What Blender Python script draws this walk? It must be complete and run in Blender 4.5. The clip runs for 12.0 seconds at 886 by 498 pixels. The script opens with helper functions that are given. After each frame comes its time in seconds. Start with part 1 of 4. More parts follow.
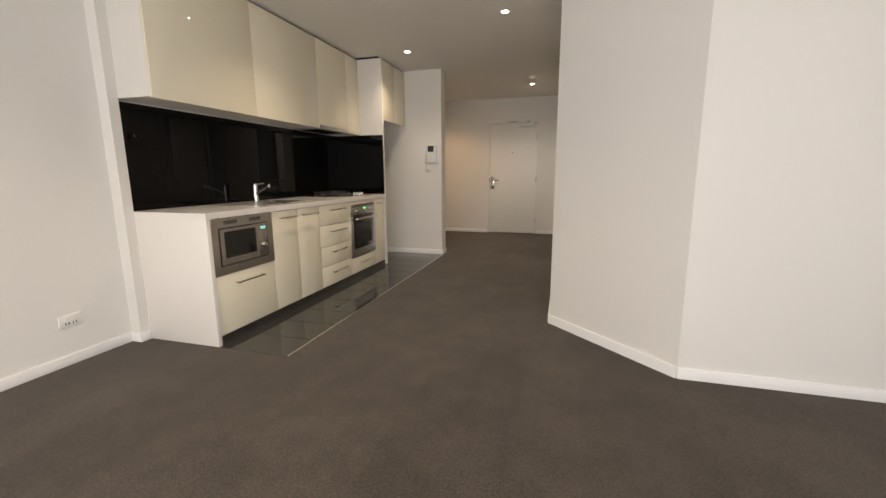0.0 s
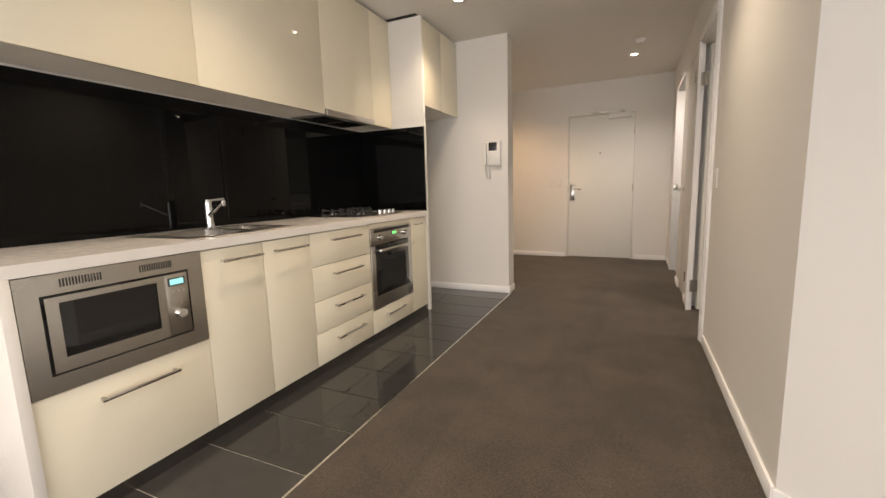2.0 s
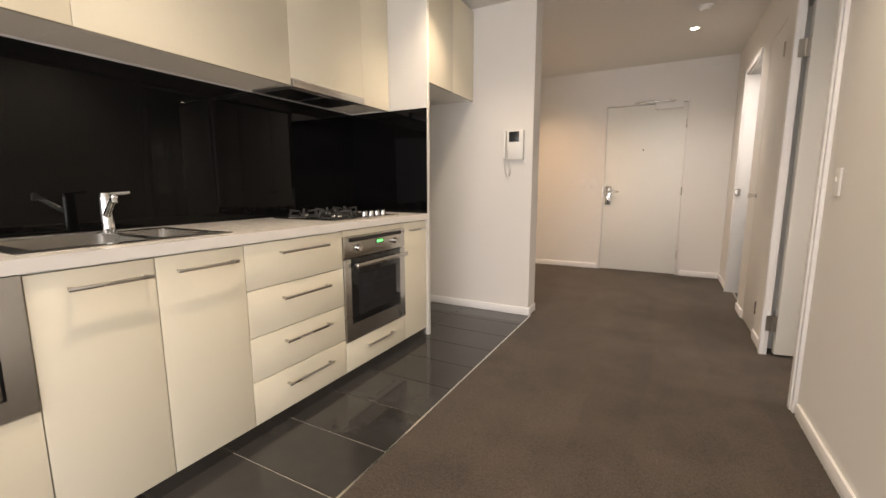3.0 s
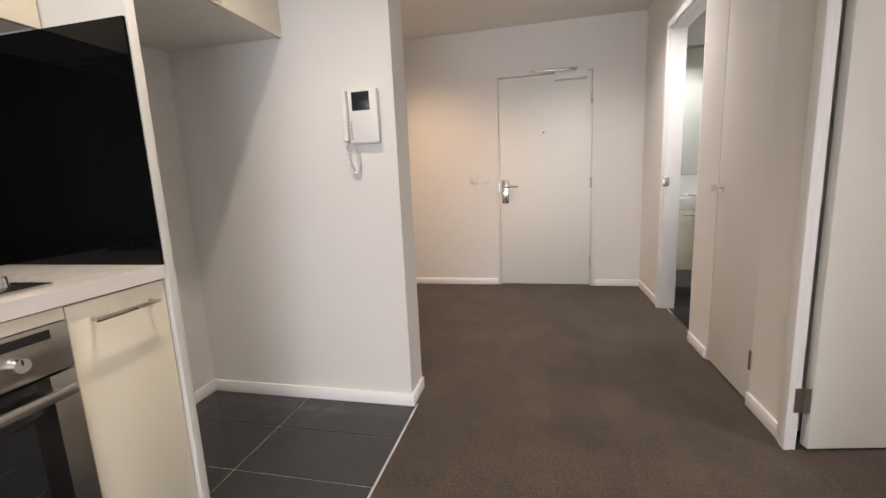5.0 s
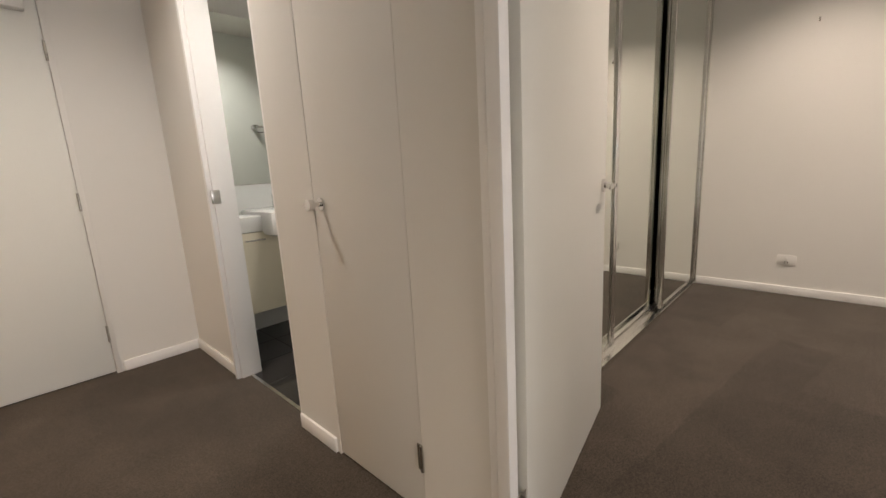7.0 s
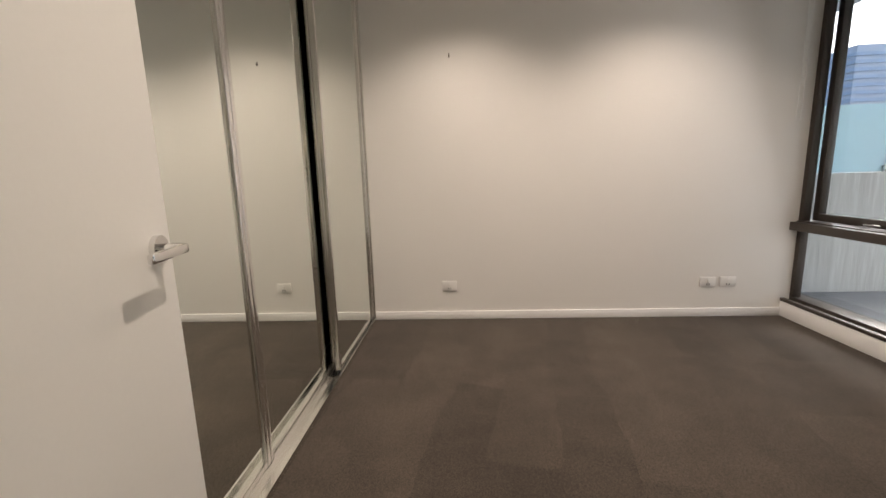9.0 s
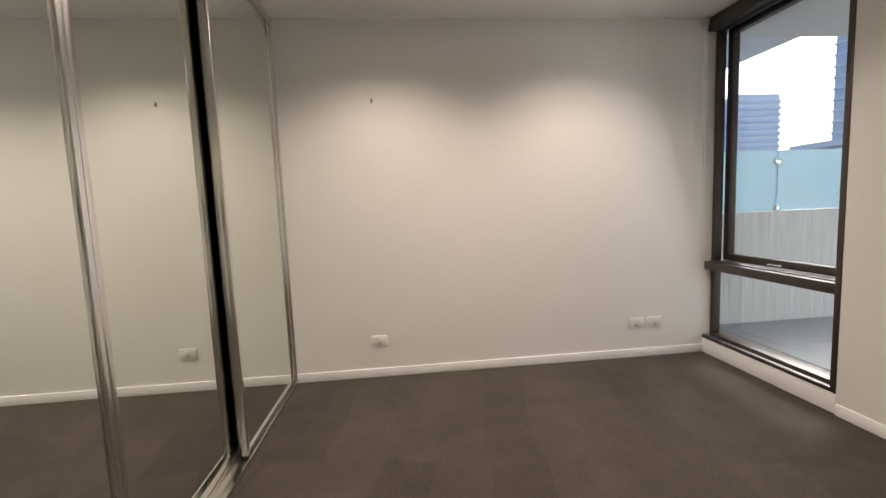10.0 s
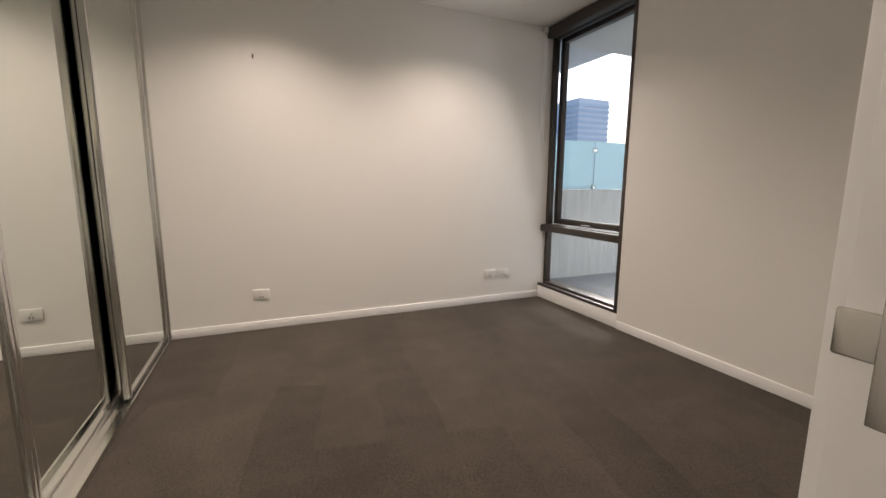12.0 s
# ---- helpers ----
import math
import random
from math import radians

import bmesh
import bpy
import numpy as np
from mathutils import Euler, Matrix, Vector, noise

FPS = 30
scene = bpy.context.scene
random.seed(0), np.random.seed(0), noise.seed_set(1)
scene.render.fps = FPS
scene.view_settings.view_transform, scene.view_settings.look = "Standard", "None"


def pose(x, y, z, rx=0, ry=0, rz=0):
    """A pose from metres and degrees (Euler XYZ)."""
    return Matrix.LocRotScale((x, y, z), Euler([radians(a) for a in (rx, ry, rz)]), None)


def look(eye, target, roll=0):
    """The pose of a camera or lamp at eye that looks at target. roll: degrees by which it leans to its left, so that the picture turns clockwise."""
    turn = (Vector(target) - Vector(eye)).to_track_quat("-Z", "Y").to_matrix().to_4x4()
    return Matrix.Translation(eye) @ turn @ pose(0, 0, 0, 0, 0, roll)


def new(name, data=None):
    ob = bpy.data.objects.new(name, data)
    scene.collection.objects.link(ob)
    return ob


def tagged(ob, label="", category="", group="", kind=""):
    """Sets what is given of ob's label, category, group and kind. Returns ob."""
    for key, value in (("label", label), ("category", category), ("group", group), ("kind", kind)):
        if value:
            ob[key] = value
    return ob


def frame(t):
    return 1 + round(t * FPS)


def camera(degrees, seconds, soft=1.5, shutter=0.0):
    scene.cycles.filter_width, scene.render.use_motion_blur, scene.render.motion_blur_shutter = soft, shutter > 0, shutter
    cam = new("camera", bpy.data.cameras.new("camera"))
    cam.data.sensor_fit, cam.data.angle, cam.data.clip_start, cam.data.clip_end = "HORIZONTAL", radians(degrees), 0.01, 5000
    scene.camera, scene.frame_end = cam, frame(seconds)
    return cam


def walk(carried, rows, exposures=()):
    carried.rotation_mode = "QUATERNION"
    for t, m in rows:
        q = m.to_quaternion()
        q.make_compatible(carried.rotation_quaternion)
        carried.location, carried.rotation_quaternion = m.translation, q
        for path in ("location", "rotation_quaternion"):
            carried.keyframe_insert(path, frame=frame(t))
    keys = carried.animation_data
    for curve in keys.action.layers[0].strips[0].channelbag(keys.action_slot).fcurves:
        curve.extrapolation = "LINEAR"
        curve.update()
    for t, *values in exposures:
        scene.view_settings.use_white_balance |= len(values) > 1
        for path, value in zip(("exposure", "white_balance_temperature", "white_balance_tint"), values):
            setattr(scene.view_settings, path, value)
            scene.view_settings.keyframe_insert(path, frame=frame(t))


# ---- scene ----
cam = camera(93.9, 12.0)
PATH = [
    (0, (0.365, 0.099, 1.117), (-0.19, 1.988, 0.764), -0.4),
    (0.5, (0.221, 0.498, 1.079), (-0.421, 2.365, 0.764), -1.4),
    (1, (0.108, 0.915, 1.062), (-0.633, 2.75, 0.768), -2.1),
    (1.5, (-0.036, 1.294, 1.074), (-0.879, 3.084, 0.778), -1.7),
    (2, (-0.169, 1.654, 1.069), (-0.994, 3.453, 0.783), -1.7),
    (2.5, (-0.219, 2.037, 1.068), (-1.113, 3.803, 0.781), -0.2),
    (2.7, (-0.259, 2.172, 1.066), (-1.182, 3.921, 0.768), 0.2),
    (4.3, (-0.588, 3.307, 1.119), (-1.495, 5.065, 0.829), -1.8),
    (4.5, (-0.611, 3.472, 1.105), (-1.416, 5.281, 0.827), -2.2),
    (5, (-0.667, 3.849, 1.108), (-1.115, 5.77, 0.778), -2.6),
    (5.5, (-0.676, 4.274, 1.098), (-0.932, 6.234, 0.796), -1.4),
    (6, (-0.67, 4.635, 1.099), (-0.378, 6.587, 0.773), -2.2),
    (6.5, (-0.608, 4.86, 1.114), (0.381, 6.557, 0.736), -1.1),
    (6.8, (-0.541, 4.969, 1.091), (0.725, 6.471, 0.713), -1.5),
    (7, (-0.465, 5.059, 1.1), (0.955, 6.414, 0.716), -3.1),
    (7.2, (-0.412, 5.115, 1.105), (1.184, 6.262, 0.732), -4.0),
    (7.5, (-0.302, 5.159, 1.122), (1.486, 5.955, 0.711), -4.2),
    (7.7, (-0.212, 5.16, 1.104), (1.658, 5.735, 0.691), -3.9),
    (9.3, (0.534, 5.149, 1.131), (2.509, 5.201, 0.823), -1.8),
    (9.5, (0.581, 5.124, 1.158), (2.563, 5.125, 0.895), -2.1),
    (10, (0.606, 5.063, 1.208), (2.587, 4.880, 1.01), -2.4),
    (10.5, (0.58, 5.055, 1.199), (2.488, 4.497, 0.98), -1.4),
    (11, (0.529, 5.057, 1.138), (2.316, 4.186, 0.914), -0.4),
    (11.5, (0.457, 5.108, 1.106), (2.21, 4.181, 0.848), -0.2),
    (12, (0.256, 5.215, 1.087), (2.073, 4.438, 0.781), 0.3),
]
walk(cam, [(t, look(eye, target, roll)) for t, eye, target, roll in PATH], [
    (0.0, 1.02, 6750, 13), (0.5, 1.04, 7000, 13), (1.5, 1.33, 6850, 14), (2.5, 1.58, 6750, 15), (4.5, 1.80, 6250, 16), (5.5, 1.64, 5900, 16),
    (6.5, 1.52, 6300, 14), (7.5, 1.52, 6450, 13), (9.5, 1.55, 6350, 14), (12.0, 1.55, 6300, 14)])
SKY = 0.15
DAY = (1.0, 0.97, 0.945)
P_SOUTH, P_EAST, P_WINDOW = 62, 11, 2.2
LIVING_LAMPS = [(-0.20, 3.97), (-1.43, 4.82), (-1.43, 3.06), (-0.20, 1.6), (-1.43, 0.9)]
HALL_LAMPS = [(-0.20, 7.01), (-1.75, 7.2)]
# third bedroom lamp is unseen, added to fill the room with warm light
BED_LAMPS = [(2.80, 5.15), (2.80, 3.85), (1.4, 4.9)]
P_LIVING, P_HALL, P_BED, P_BATH = 22, 28, 28, 19

# ---- light ----
world = bpy.data.worlds.new("sky")
scene.world = world
world.use_nodes = True
_nt = world.node_tree
_sky = _nt.nodes.new("ShaderNodeTexSky")
_sky.sky_type = "NISHITA"
_sky.sun_disc = False
_sky.sun_elevation, _sky.sun_rotation = radians(48), radians(140)
_sky.dust_density, _sky.air_density, _sky.ozone_density = 5.0, 1.0, 1.0
_nt.nodes["Background"].inputs["Strength"].default_value = SKY
_nt.links.new(_sky.outputs["Color"], _nt.nodes["Background"].inputs["Color"])
sun = new("sun", bpy.data.lights.new("sun", "SUN"))
sun.data.energy, sun.data.angle, sun.data.color = 1.2, radians(20), (1.0, 0.96, 0.9)
for nm, place, aim, wide, high, power in (("window_daylight", (0.0, -2.31, 1.22), (0.0, 5.0, 1.0), 4.2, 2.3, P_SOUTH), ("window_daylight_side", (2.44, -0.2, 1.22), (-5.0, -0.2, 1.0), 2.7, 2.3, P_EAST), ("window_daylight_bedroom", (2.95, 2.73, 1.25), (2.0, 6.0, 0.2), 0.7, 2.1, P_WINDOW)):
    ar = new(nm, bpy.data.lights.new(nm, "AREA"))
    ar.data.shape, ar.data.size, ar.data.size_y = "RECTANGLE", wide, high
    ar.data.energy, ar.data.color = power, DAY
    ar.matrix_world = look(place, aim)
sun.matrix_world = look((0, 0, 30), (-12.5, 15.0, 8.0))


# ---- materials ----
def mat(name, col, rough=0.5, metal=0.0, vary=0.06, scale=6.0, fine=150.0, bump=0.0, coat=0.0, rvar=0.05, spec=0.5, emit=None, stretch=None):
    m = bpy.data.materials.new(name)
    m.use_nodes = True
    nt = m.node_tree
    b = nt.nodes["Principled BSDF"]
    b.inputs["Metallic"].default_value = metal
    b.inputs["Coat Weight"].default_value = coat
    b.inputs["Coat Roughness"].default_value = 0.04
    b.inputs["Specular IOR Level"].default_value = spec
    tc = nt.nodes.new("ShaderNodeTexCoord")
    geo = nt.nodes.new("ShaderNodeNewGeometry")
    mp = nt.nodes.new("ShaderNodeMapping")
    if stretch:
        mp.inputs["Scale"].default_value = stretch
    nt.links.new(geo.outputs["Position"], mp.inputs["Vector"])
    big = nt.nodes.new("ShaderNodeTexNoise")
    big.inputs["Scale"].default_value = scale
    big.inputs["Detail"].default_value = 5
    sm = nt.nodes.new("ShaderNodeTexNoise")
    sm.inputs["Scale"].default_value = fine
    sm.inputs["Detail"].default_value = 3
    for n in (big, sm):
        nt.links.new(mp.outputs["Vector"], n.inputs["Vector"])
    mix = nt.nodes.new("ShaderNodeMath")
    mix.operation = "ADD"
    nt.links.new(big.outputs["Fac"], mix.inputs[0])
    nt.links.new(sm.outputs["Fac"], mix.inputs[1])
    ramp = nt.nodes.new("ShaderNodeMapRange")
    ramp.inputs["From Min"].default_value, ramp.inputs["From Max"].default_value = 0.6, 1.4
    ramp.inputs["To Min"].default_value, ramp.inputs["To Max"].default_value = 1 - vary, 1 + vary
    nt.links.new(mix.outputs[0], ramp.inputs["Value"])
    sc = nt.nodes.new("ShaderNodeVectorMath")
    sc.operation = "SCALE"
    sc.inputs[0].default_value = col
    nt.links.new(ramp.outputs["Result"], sc.inputs["Scale"])
    nt.links.new(sc.outputs["Vector"], b.inputs["Base Color"])
    rr = nt.nodes.new("ShaderNodeMapRange")
    rr.inputs["From Min"].default_value, rr.inputs["From Max"].default_value = 0.3, 0.7
    rr.inputs["To Min"].default_value, rr.inputs["To Max"].default_value = max(0.0, rough - rvar), min(1.0, rough + rvar)
    nt.links.new(big.outputs["Fac"], rr.inputs["Value"])
    nt.links.new(rr.outputs["Result"], b.inputs["Roughness"])
    if bump:
        bn = nt.nodes.new("ShaderNodeBump")
        bn.inputs["Strength"].default_value = bump
        bn.inputs["Distance"].default_value = 0.004
        nt.links.new(sm.outputs["Fac"], bn.inputs["Height"])
        nt.links.new(bn.outputs["Normal"], b.inputs["Normal"])
    if emit:
        b.inputs["Emission Color"].default_value = (*emit[:3], 1)
        b.inputs["Emission Strength"].default_value = emit[3]
    return m


def glass(name, tint=(1, 1, 1), clear=0.92, rough=0.0):
    m = bpy.data.materials.new(name)
    m.use_nodes = True
    nt = m.node_tree
    for n in list(nt.nodes):
        nt.nodes.remove(n)
    out = nt.nodes.new("ShaderNodeOutputMaterial")
    tr = nt.nodes.new("ShaderNodeBsdfTransparent")
    tr.inputs["Color"].default_value = (*[clear * c for c in tint], 1)
    gl = nt.nodes.new("ShaderNodeBsdfGlossy")
    gl.inputs["Roughness"].default_value = rough
    mx = nt.nodes.new("ShaderNodeMixShader")
    mx.inputs[0].default_value = 0.06
    nt.links.new(tr.outputs[0], mx.inputs[1])
    nt.links.new(gl.outputs[0], mx.inputs[2])
    nt.links.new(mx.outputs[0], out.inputs[0])
    return m


def carpet_material(name, turn, swept):
    """Dark grey-brown cut pile: tufts, worn patches and the bands that a vacuum cleaner leaves."""
    m = bpy.data.materials.new(name)
    m.use_nodes = True
    nt = m.node_tree
    b = nt.nodes["Principled BSDF"]
    b.inputs["Roughness"].default_value = 0.95
    b.inputs["Specular IOR Level"].default_value = 0.15
    b.inputs["Sheen Weight"].default_value = 0.12
    geo = nt.nodes.new("ShaderNodeNewGeometry")

    def noise_node(scale, detail, stretch=(1, 1, 1), turn=0.0, rough=0.5):
        mp = nt.nodes.new("ShaderNodeMapping")
        mp.inputs["Scale"].default_value = stretch
        mp.inputs["Rotation"].default_value = (0, 0, turn)
        n = nt.nodes.new("ShaderNodeTexNoise")
        n.inputs["Scale"].default_value, n.inputs["Detail"].default_value = scale, detail
        n.inputs["Roughness"].default_value = rough
        nt.links.new(geo.outputs["Position"], mp.inputs["Vector"])
        nt.links.new(mp.outputs["Vector"], n.inputs["Vector"])
        return n.outputs["Fac"]

    def ranged(sock, a, c, lo, hi):
        r = nt.nodes.new("ShaderNodeMapRange")
        r.interpolation_type = "SMOOTHSTEP"
        for k, v in (("From Min", a), ("From Max", c), ("To Min", lo), ("To Max", hi)):
            r.inputs[k].default_value = v
        nt.links.new(sock, r.inputs["Value"])
        return r.outputs["Result"]

    def times(a, c):
        n = nt.nodes.new("ShaderNodeMath")
        n.operation = "MULTIPLY"
        nt.links.new(a, n.inputs[0])
        nt.links.new(c, n.inputs[1])
        return n.outputs[0]

    tuft = noise_node(190, 3, rough=0.7)
    patch = ranged(noise_node(2.3, 9, rough=0.68), 0.36, 0.66, 0.86, 1.13)
    wob = nt.nodes.new("ShaderNodeTexNoise")
    wob.inputs["Scale"].default_value, wob.inputs["Detail"].default_value = 1.6, 3
    nt.links.new(geo.outputs["Position"], wob.inputs["Vector"])
    shift = nt.nodes.new("ShaderNodeVectorMath")
    shift.operation = "MULTIPLY_ADD"
    shift.inputs[1].default_value = (0.16, 0.16, 0.0)
    nt.links.new(wob.outputs["Color"], shift.inputs[0])
    nt.links.new(geo.outputs["Position"], shift.inputs[2])
    way = nt.nodes.new("ShaderNodeMapping")
    way.inputs["Rotation"].default_value = (0, 0, turn)
    nt.links.new(shift.outputs["Vector"], way.inputs["Vector"])
    sweep = nt.nodes.new("ShaderNodeTexBrick")
    sweep.inputs["Color1"].default_value, sweep.inputs["Color2"].default_value = (0, 0, 0, 1), (1, 1, 1, 1)
    for k, v in (("Scale", 1.0), ("Mortar Size", 0.0), ("Bias", 0.0), ("Brick Width", 1.15), ("Row Height", 0.27)):
        sweep.inputs[k].default_value = v
    nt.links.new(way.outputs["Vector"], sweep.inputs["Vector"])
    bands = ranged(sweep.outputs["Color"], 0.0, 1.0, 1 - swept, 1 + swept)
    marks = ranged(noise_node(7, 4, (1, 0.6, 1)), 0.3, 0.7, 0.94, 1.06)
    grain = ranged(noise_node(75, 4, rough=0.75), 0.33, 0.67, 0.80, 1.20)
    f = times(times(times(times(patch, bands), marks), grain), ranged(tuft, 0.3, 0.7, 0.55, 1.45))
    sc = nt.nodes.new("ShaderNodeVectorMath")
    sc.operation = "SCALE"
    sc.inputs[0].default_value = (0.068, 0.055, 0.043)
    nt.links.new(f, sc.inputs["Scale"])
    nt.links.new(sc.outputs["Vector"], b.inputs["Base Color"])
    bn = nt.nodes.new("ShaderNodeBump")
    bn.inputs["Strength"].default_value, bn.inputs["Distance"].default_value = 0.45, 0.004
    nt.links.new(tuft, bn.inputs["Height"])
    nt.links.new(bn.outputs["Normal"], b.inputs["Normal"])
    return m


def tile_material():
    """Polished dark porcelain, each tile of a slightly other shade."""
    m = mat("dark_tile", (0.034, 0.033, 0.032), 0.06, vary=0.12, scale=14, fine=400, rvar=0.04)
    nt = m.node_tree
    b = nt.nodes["Principled BSDF"]
    src = b.inputs["Base Color"].links[0].from_socket
    oi = nt.nodes.new("ShaderNodeObjectInfo")
    r = nt.nodes.new("ShaderNodeMapRange")
    r.inputs["To Min"].default_value, r.inputs["To Max"].default_value = 0.85, 1.2
    nt.links.new(oi.outputs["Random"], r.inputs["Value"])
    s = nt.nodes.new("ShaderNodeVectorMath")
    s.operation = "SCALE"
    nt.links.new(src, s.inputs[0])
    nt.links.new(r.outputs["Result"], s.inputs["Scale"])
    nt.links.new(s.outputs["Vector"], b.inputs["Base Color"])
    return m


WALL = mat("wall_paint", (0.75, 0.735, 0.70), 0.55, vary=0.012, scale=1.6, fine=260, bump=0.06, spec=0.3)
CEIL = mat("ceiling_paint", (0.80, 0.78, 0.74), 0.8, vary=0.012, scale=1.2, fine=240, bump=0.05, spec=0.2)
TRIM = mat("gloss_trim", (0.88, 0.875, 0.865), 0.5, vary=0.01, scale=5, fine=60, spec=0.3)
DOOR = mat("door_paint", (0.80, 0.800, 0.755), 0.5, vary=0.012, scale=3, fine=120, spec=0.3)
CARPET = carpet_material("carpet", radians(90), 0.06)
CARPET_BED = carpet_material("carpet_bedroom", radians(9), 0.13)
TILE = tile_material()
GROUT = mat("grout", (0.55, 0.52, 0.48), 0.9, vary=0.15, scale=20)
CREAM = mat("cream_gloss", (0.79, 0.735, 0.585), 0.022, vary=0.01, scale=2, fine=40, rvar=0.008, spec=0.42)
CARCASS = mat("white_board", (0.74, 0.72, 0.67), 0.4, vary=0.02)
STONE = mat("white_stone", (0.79, 0.76, 0.71), 0.22, vary=0.012, scale=30, fine=500)
BLACKGLASS = mat("black_glass", (0.004, 0.004, 0.004), 0.02, vary=0.1, rvar=0.01, spec=0.16)
STEEL = mat("brushed_steel", (0.56, 0.54, 0.50), 0.27, 1.0, vary=0.025, scale=1.5, fine=500, rvar=0.03)
CHROME = mat("chrome", (0.75, 0.75, 0.74), 0.08, 1.0, vary=0.02)
ALU = mat("anodised_aluminium", (0.78, 0.77, 0.74), 0.2, 1.0, vary=0.008, fine=80, rvar=0.0)
KICK = mat("dark_kick", (0.16, 0.15, 0.14), 0.22, 0.9, vary=0.1)
IRON = mat("cast_iron", (0.02, 0.02, 0.021), 0.5, vary=0.2, fine=300, bump=0.2)
DARK = mat("dark_plastic", (0.015, 0.015, 0.016), 0.3, vary=0.1)
# near-black colour that stands in for shade inside gaps and recesses
GAP = mat("painted_gap_shade", (0.02, 0.018, 0.016), 0.9, vary=0.2)
OVENGLASS = mat("oven_glass", (0.012, 0.012, 0.012), 0.05, vary=0.1)
PLASTIC = mat("white_plastic", (0.76, 0.75, 0.72), 0.35, vary=0.02)
MIRROR = mat("mirror_silver", (0.86, 0.89, 0.84), 0.005, 1.0, vary=0.005, rvar=0.003)
FRAME = mat("bronze_aluminium", (0.085, 0.072, 0.062), 0.38, 0.6, vary=0.12, fine=200)
SCREEN = mat("lcd_dark", (0.02, 0.022, 0.025), 0.12, vary=0.1)
CYAN = mat("lcd_cyan", (0.2, 0.5, 0.5), 0.3, emit=(0.35, 0.85, 0.85, 0.3))
GREEN = mat("led_green", (0.02, 0.3, 0.04), 0.3, emit=(0.1, 1.0, 0.15, 1.5))
LAMP = mat("lamp_face", (0.9, 0.9, 0.9), 0.4, emit=(1.0, 0.86, 0.66, 18.0))
CERAMIC = mat("ceramic", (0.84, 0.84, 0.82), 0.08, vary=0.01, coat=0.4)
WTILE = mat("white_wall_tile", (0.80, 0.81, 0.79), 0.15, vary=0.02)
CONCRETE = mat("board_marked_concrete", (0.72, 0.70, 0.67), 0.85, vary=0.22, scale=3.0, fine=9, bump=0.3, stretch=(1, 9, 0.5))
PAVER = mat("balcony_paver", (0.33, 0.33, 0.34), 0.7, vary=0.15, scale=6)
RENDERED = mat("facade_light", (0.70, 0.72, 0.75), 0.8, vary=0.06, scale=0.3, fine=3)
FACADE = mat("facade_dark", (0.09, 0.11, 0.14), 0.3, vary=0.2, scale=0.2, fine=2)
PANE = glass("window_glass", (0.93, 0.98, 1.0), 0.93)
BLUEGLASS = mat("frosted_blue_glass", (0.58, 0.84, 0.92), 0.35, vary=0.04, scale=1.0)
BLUEGLASS.node_tree.nodes["Principled BSDF"].inputs["Transmission Weight"].default_value = 0.55
# glass of the far buildings, its colour lightened to paint in haze
PALEGLASS = mat("hazed_tower_glass", (0.52, 0.60, 0.70), 0.4, vary=0.1, scale=0.2, fine=2)
GROUND = mat("street", (0.08, 0.08, 0.08), 0.9, vary=0.3, scale=0.05, fine=1.0)


# ---- building helpers ----
def box(bm, x0, x1, y0, y1, z0, z1, bevel=0.0, seg=2):
    r = bmesh.ops.create_cube(bm, size=1.0)
    vs = r["verts"]
    for v in vs:
        v.co = Vector(((x0 + x1) / 2 + v.co.x * (x1 - x0), (y0 + y1) / 2 + v.co.y * (y1 - y0), (z0 + z1) / 2 + v.co.z * (z1 - z0)))
    if bevel:
        es = list({e for v in vs for e in v.link_edges})
        bmesh.ops.bevel(bm, geom=es, offset=bevel, segments=seg, affect="EDGES", profile=0.5, clamp_overlap=True)
    return bm


def boxes(rows, bevel=0.0):
    bm = bmesh.new()
    for r in rows:
        box(bm, *r, bevel=bevel)
    return bm


def rod(bm, a, c, r, seg=14, r2=None):
    a, c = Vector(a), Vector(c)
    d = c - a
    m = Matrix.Translation((a + c) / 2) @ d.to_track_quat("Z", "Y").to_matrix().to_4x4()
    bmesh.ops.create_cone(bm, cap_ends=True, segments=seg, radius1=r, radius2=r if r2 is None else r2, depth=d.length, matrix=m)
    return bm


def ball(bm, c, r, scale=(1, 1, 1)):
    bmesh.ops.create_uvsphere(bm, u_segments=16, v_segments=10, radius=r, matrix=Matrix.Translation(c) @ Matrix.Diagonal((*scale, 1)))
    return bm


def prism(bm, pts, z0, z1):
    lo = [bm.verts.new((x, y, z0)) for x, y in pts]
    hi = [bm.verts.new((x, y, z1)) for x, y in pts]
    bm.faces.new(list(reversed(lo)))
    bm.faces.new(hi)
    n = len(pts)
    for i in range(n):
        bm.faces.new((lo[i], lo[(i + 1) % n], hi[(i + 1) % n], hi[i]))
    bmesh.ops.recalc_face_normals(bm, faces=bm.faces[:])
    return bm


def mesh_of(name, bm, material):
    me = bpy.data.meshes.new(name)
    for f in bm.faces:
        f.smooth = False
    bm.to_mesh(me)
    bm.free()
    me.materials.append(material)
    return me


def smooth(ob):
    for p in ob.data.polygons:
        p.use_smooth = True
    ob.data.set_sharp_from_angle(angle=radians(27))
    return ob


def part(name, bm, material, parent=None, label=""):
    ob = new(name, mesh_of(name, bm, material))
    ob.parent = parent
    smooth(ob)
    if label:
        ob["label"] = label
    return ob


def thing(name, label, category, group="", at=(0, 0, 0)):
    e = new(name)
    e.location = at
    return tagged(e, label, category, group)


def structure(name, bm, material, label, category):
    ob = part(name, bm, material)
    return tagged(ob, label, category, kind="structure")


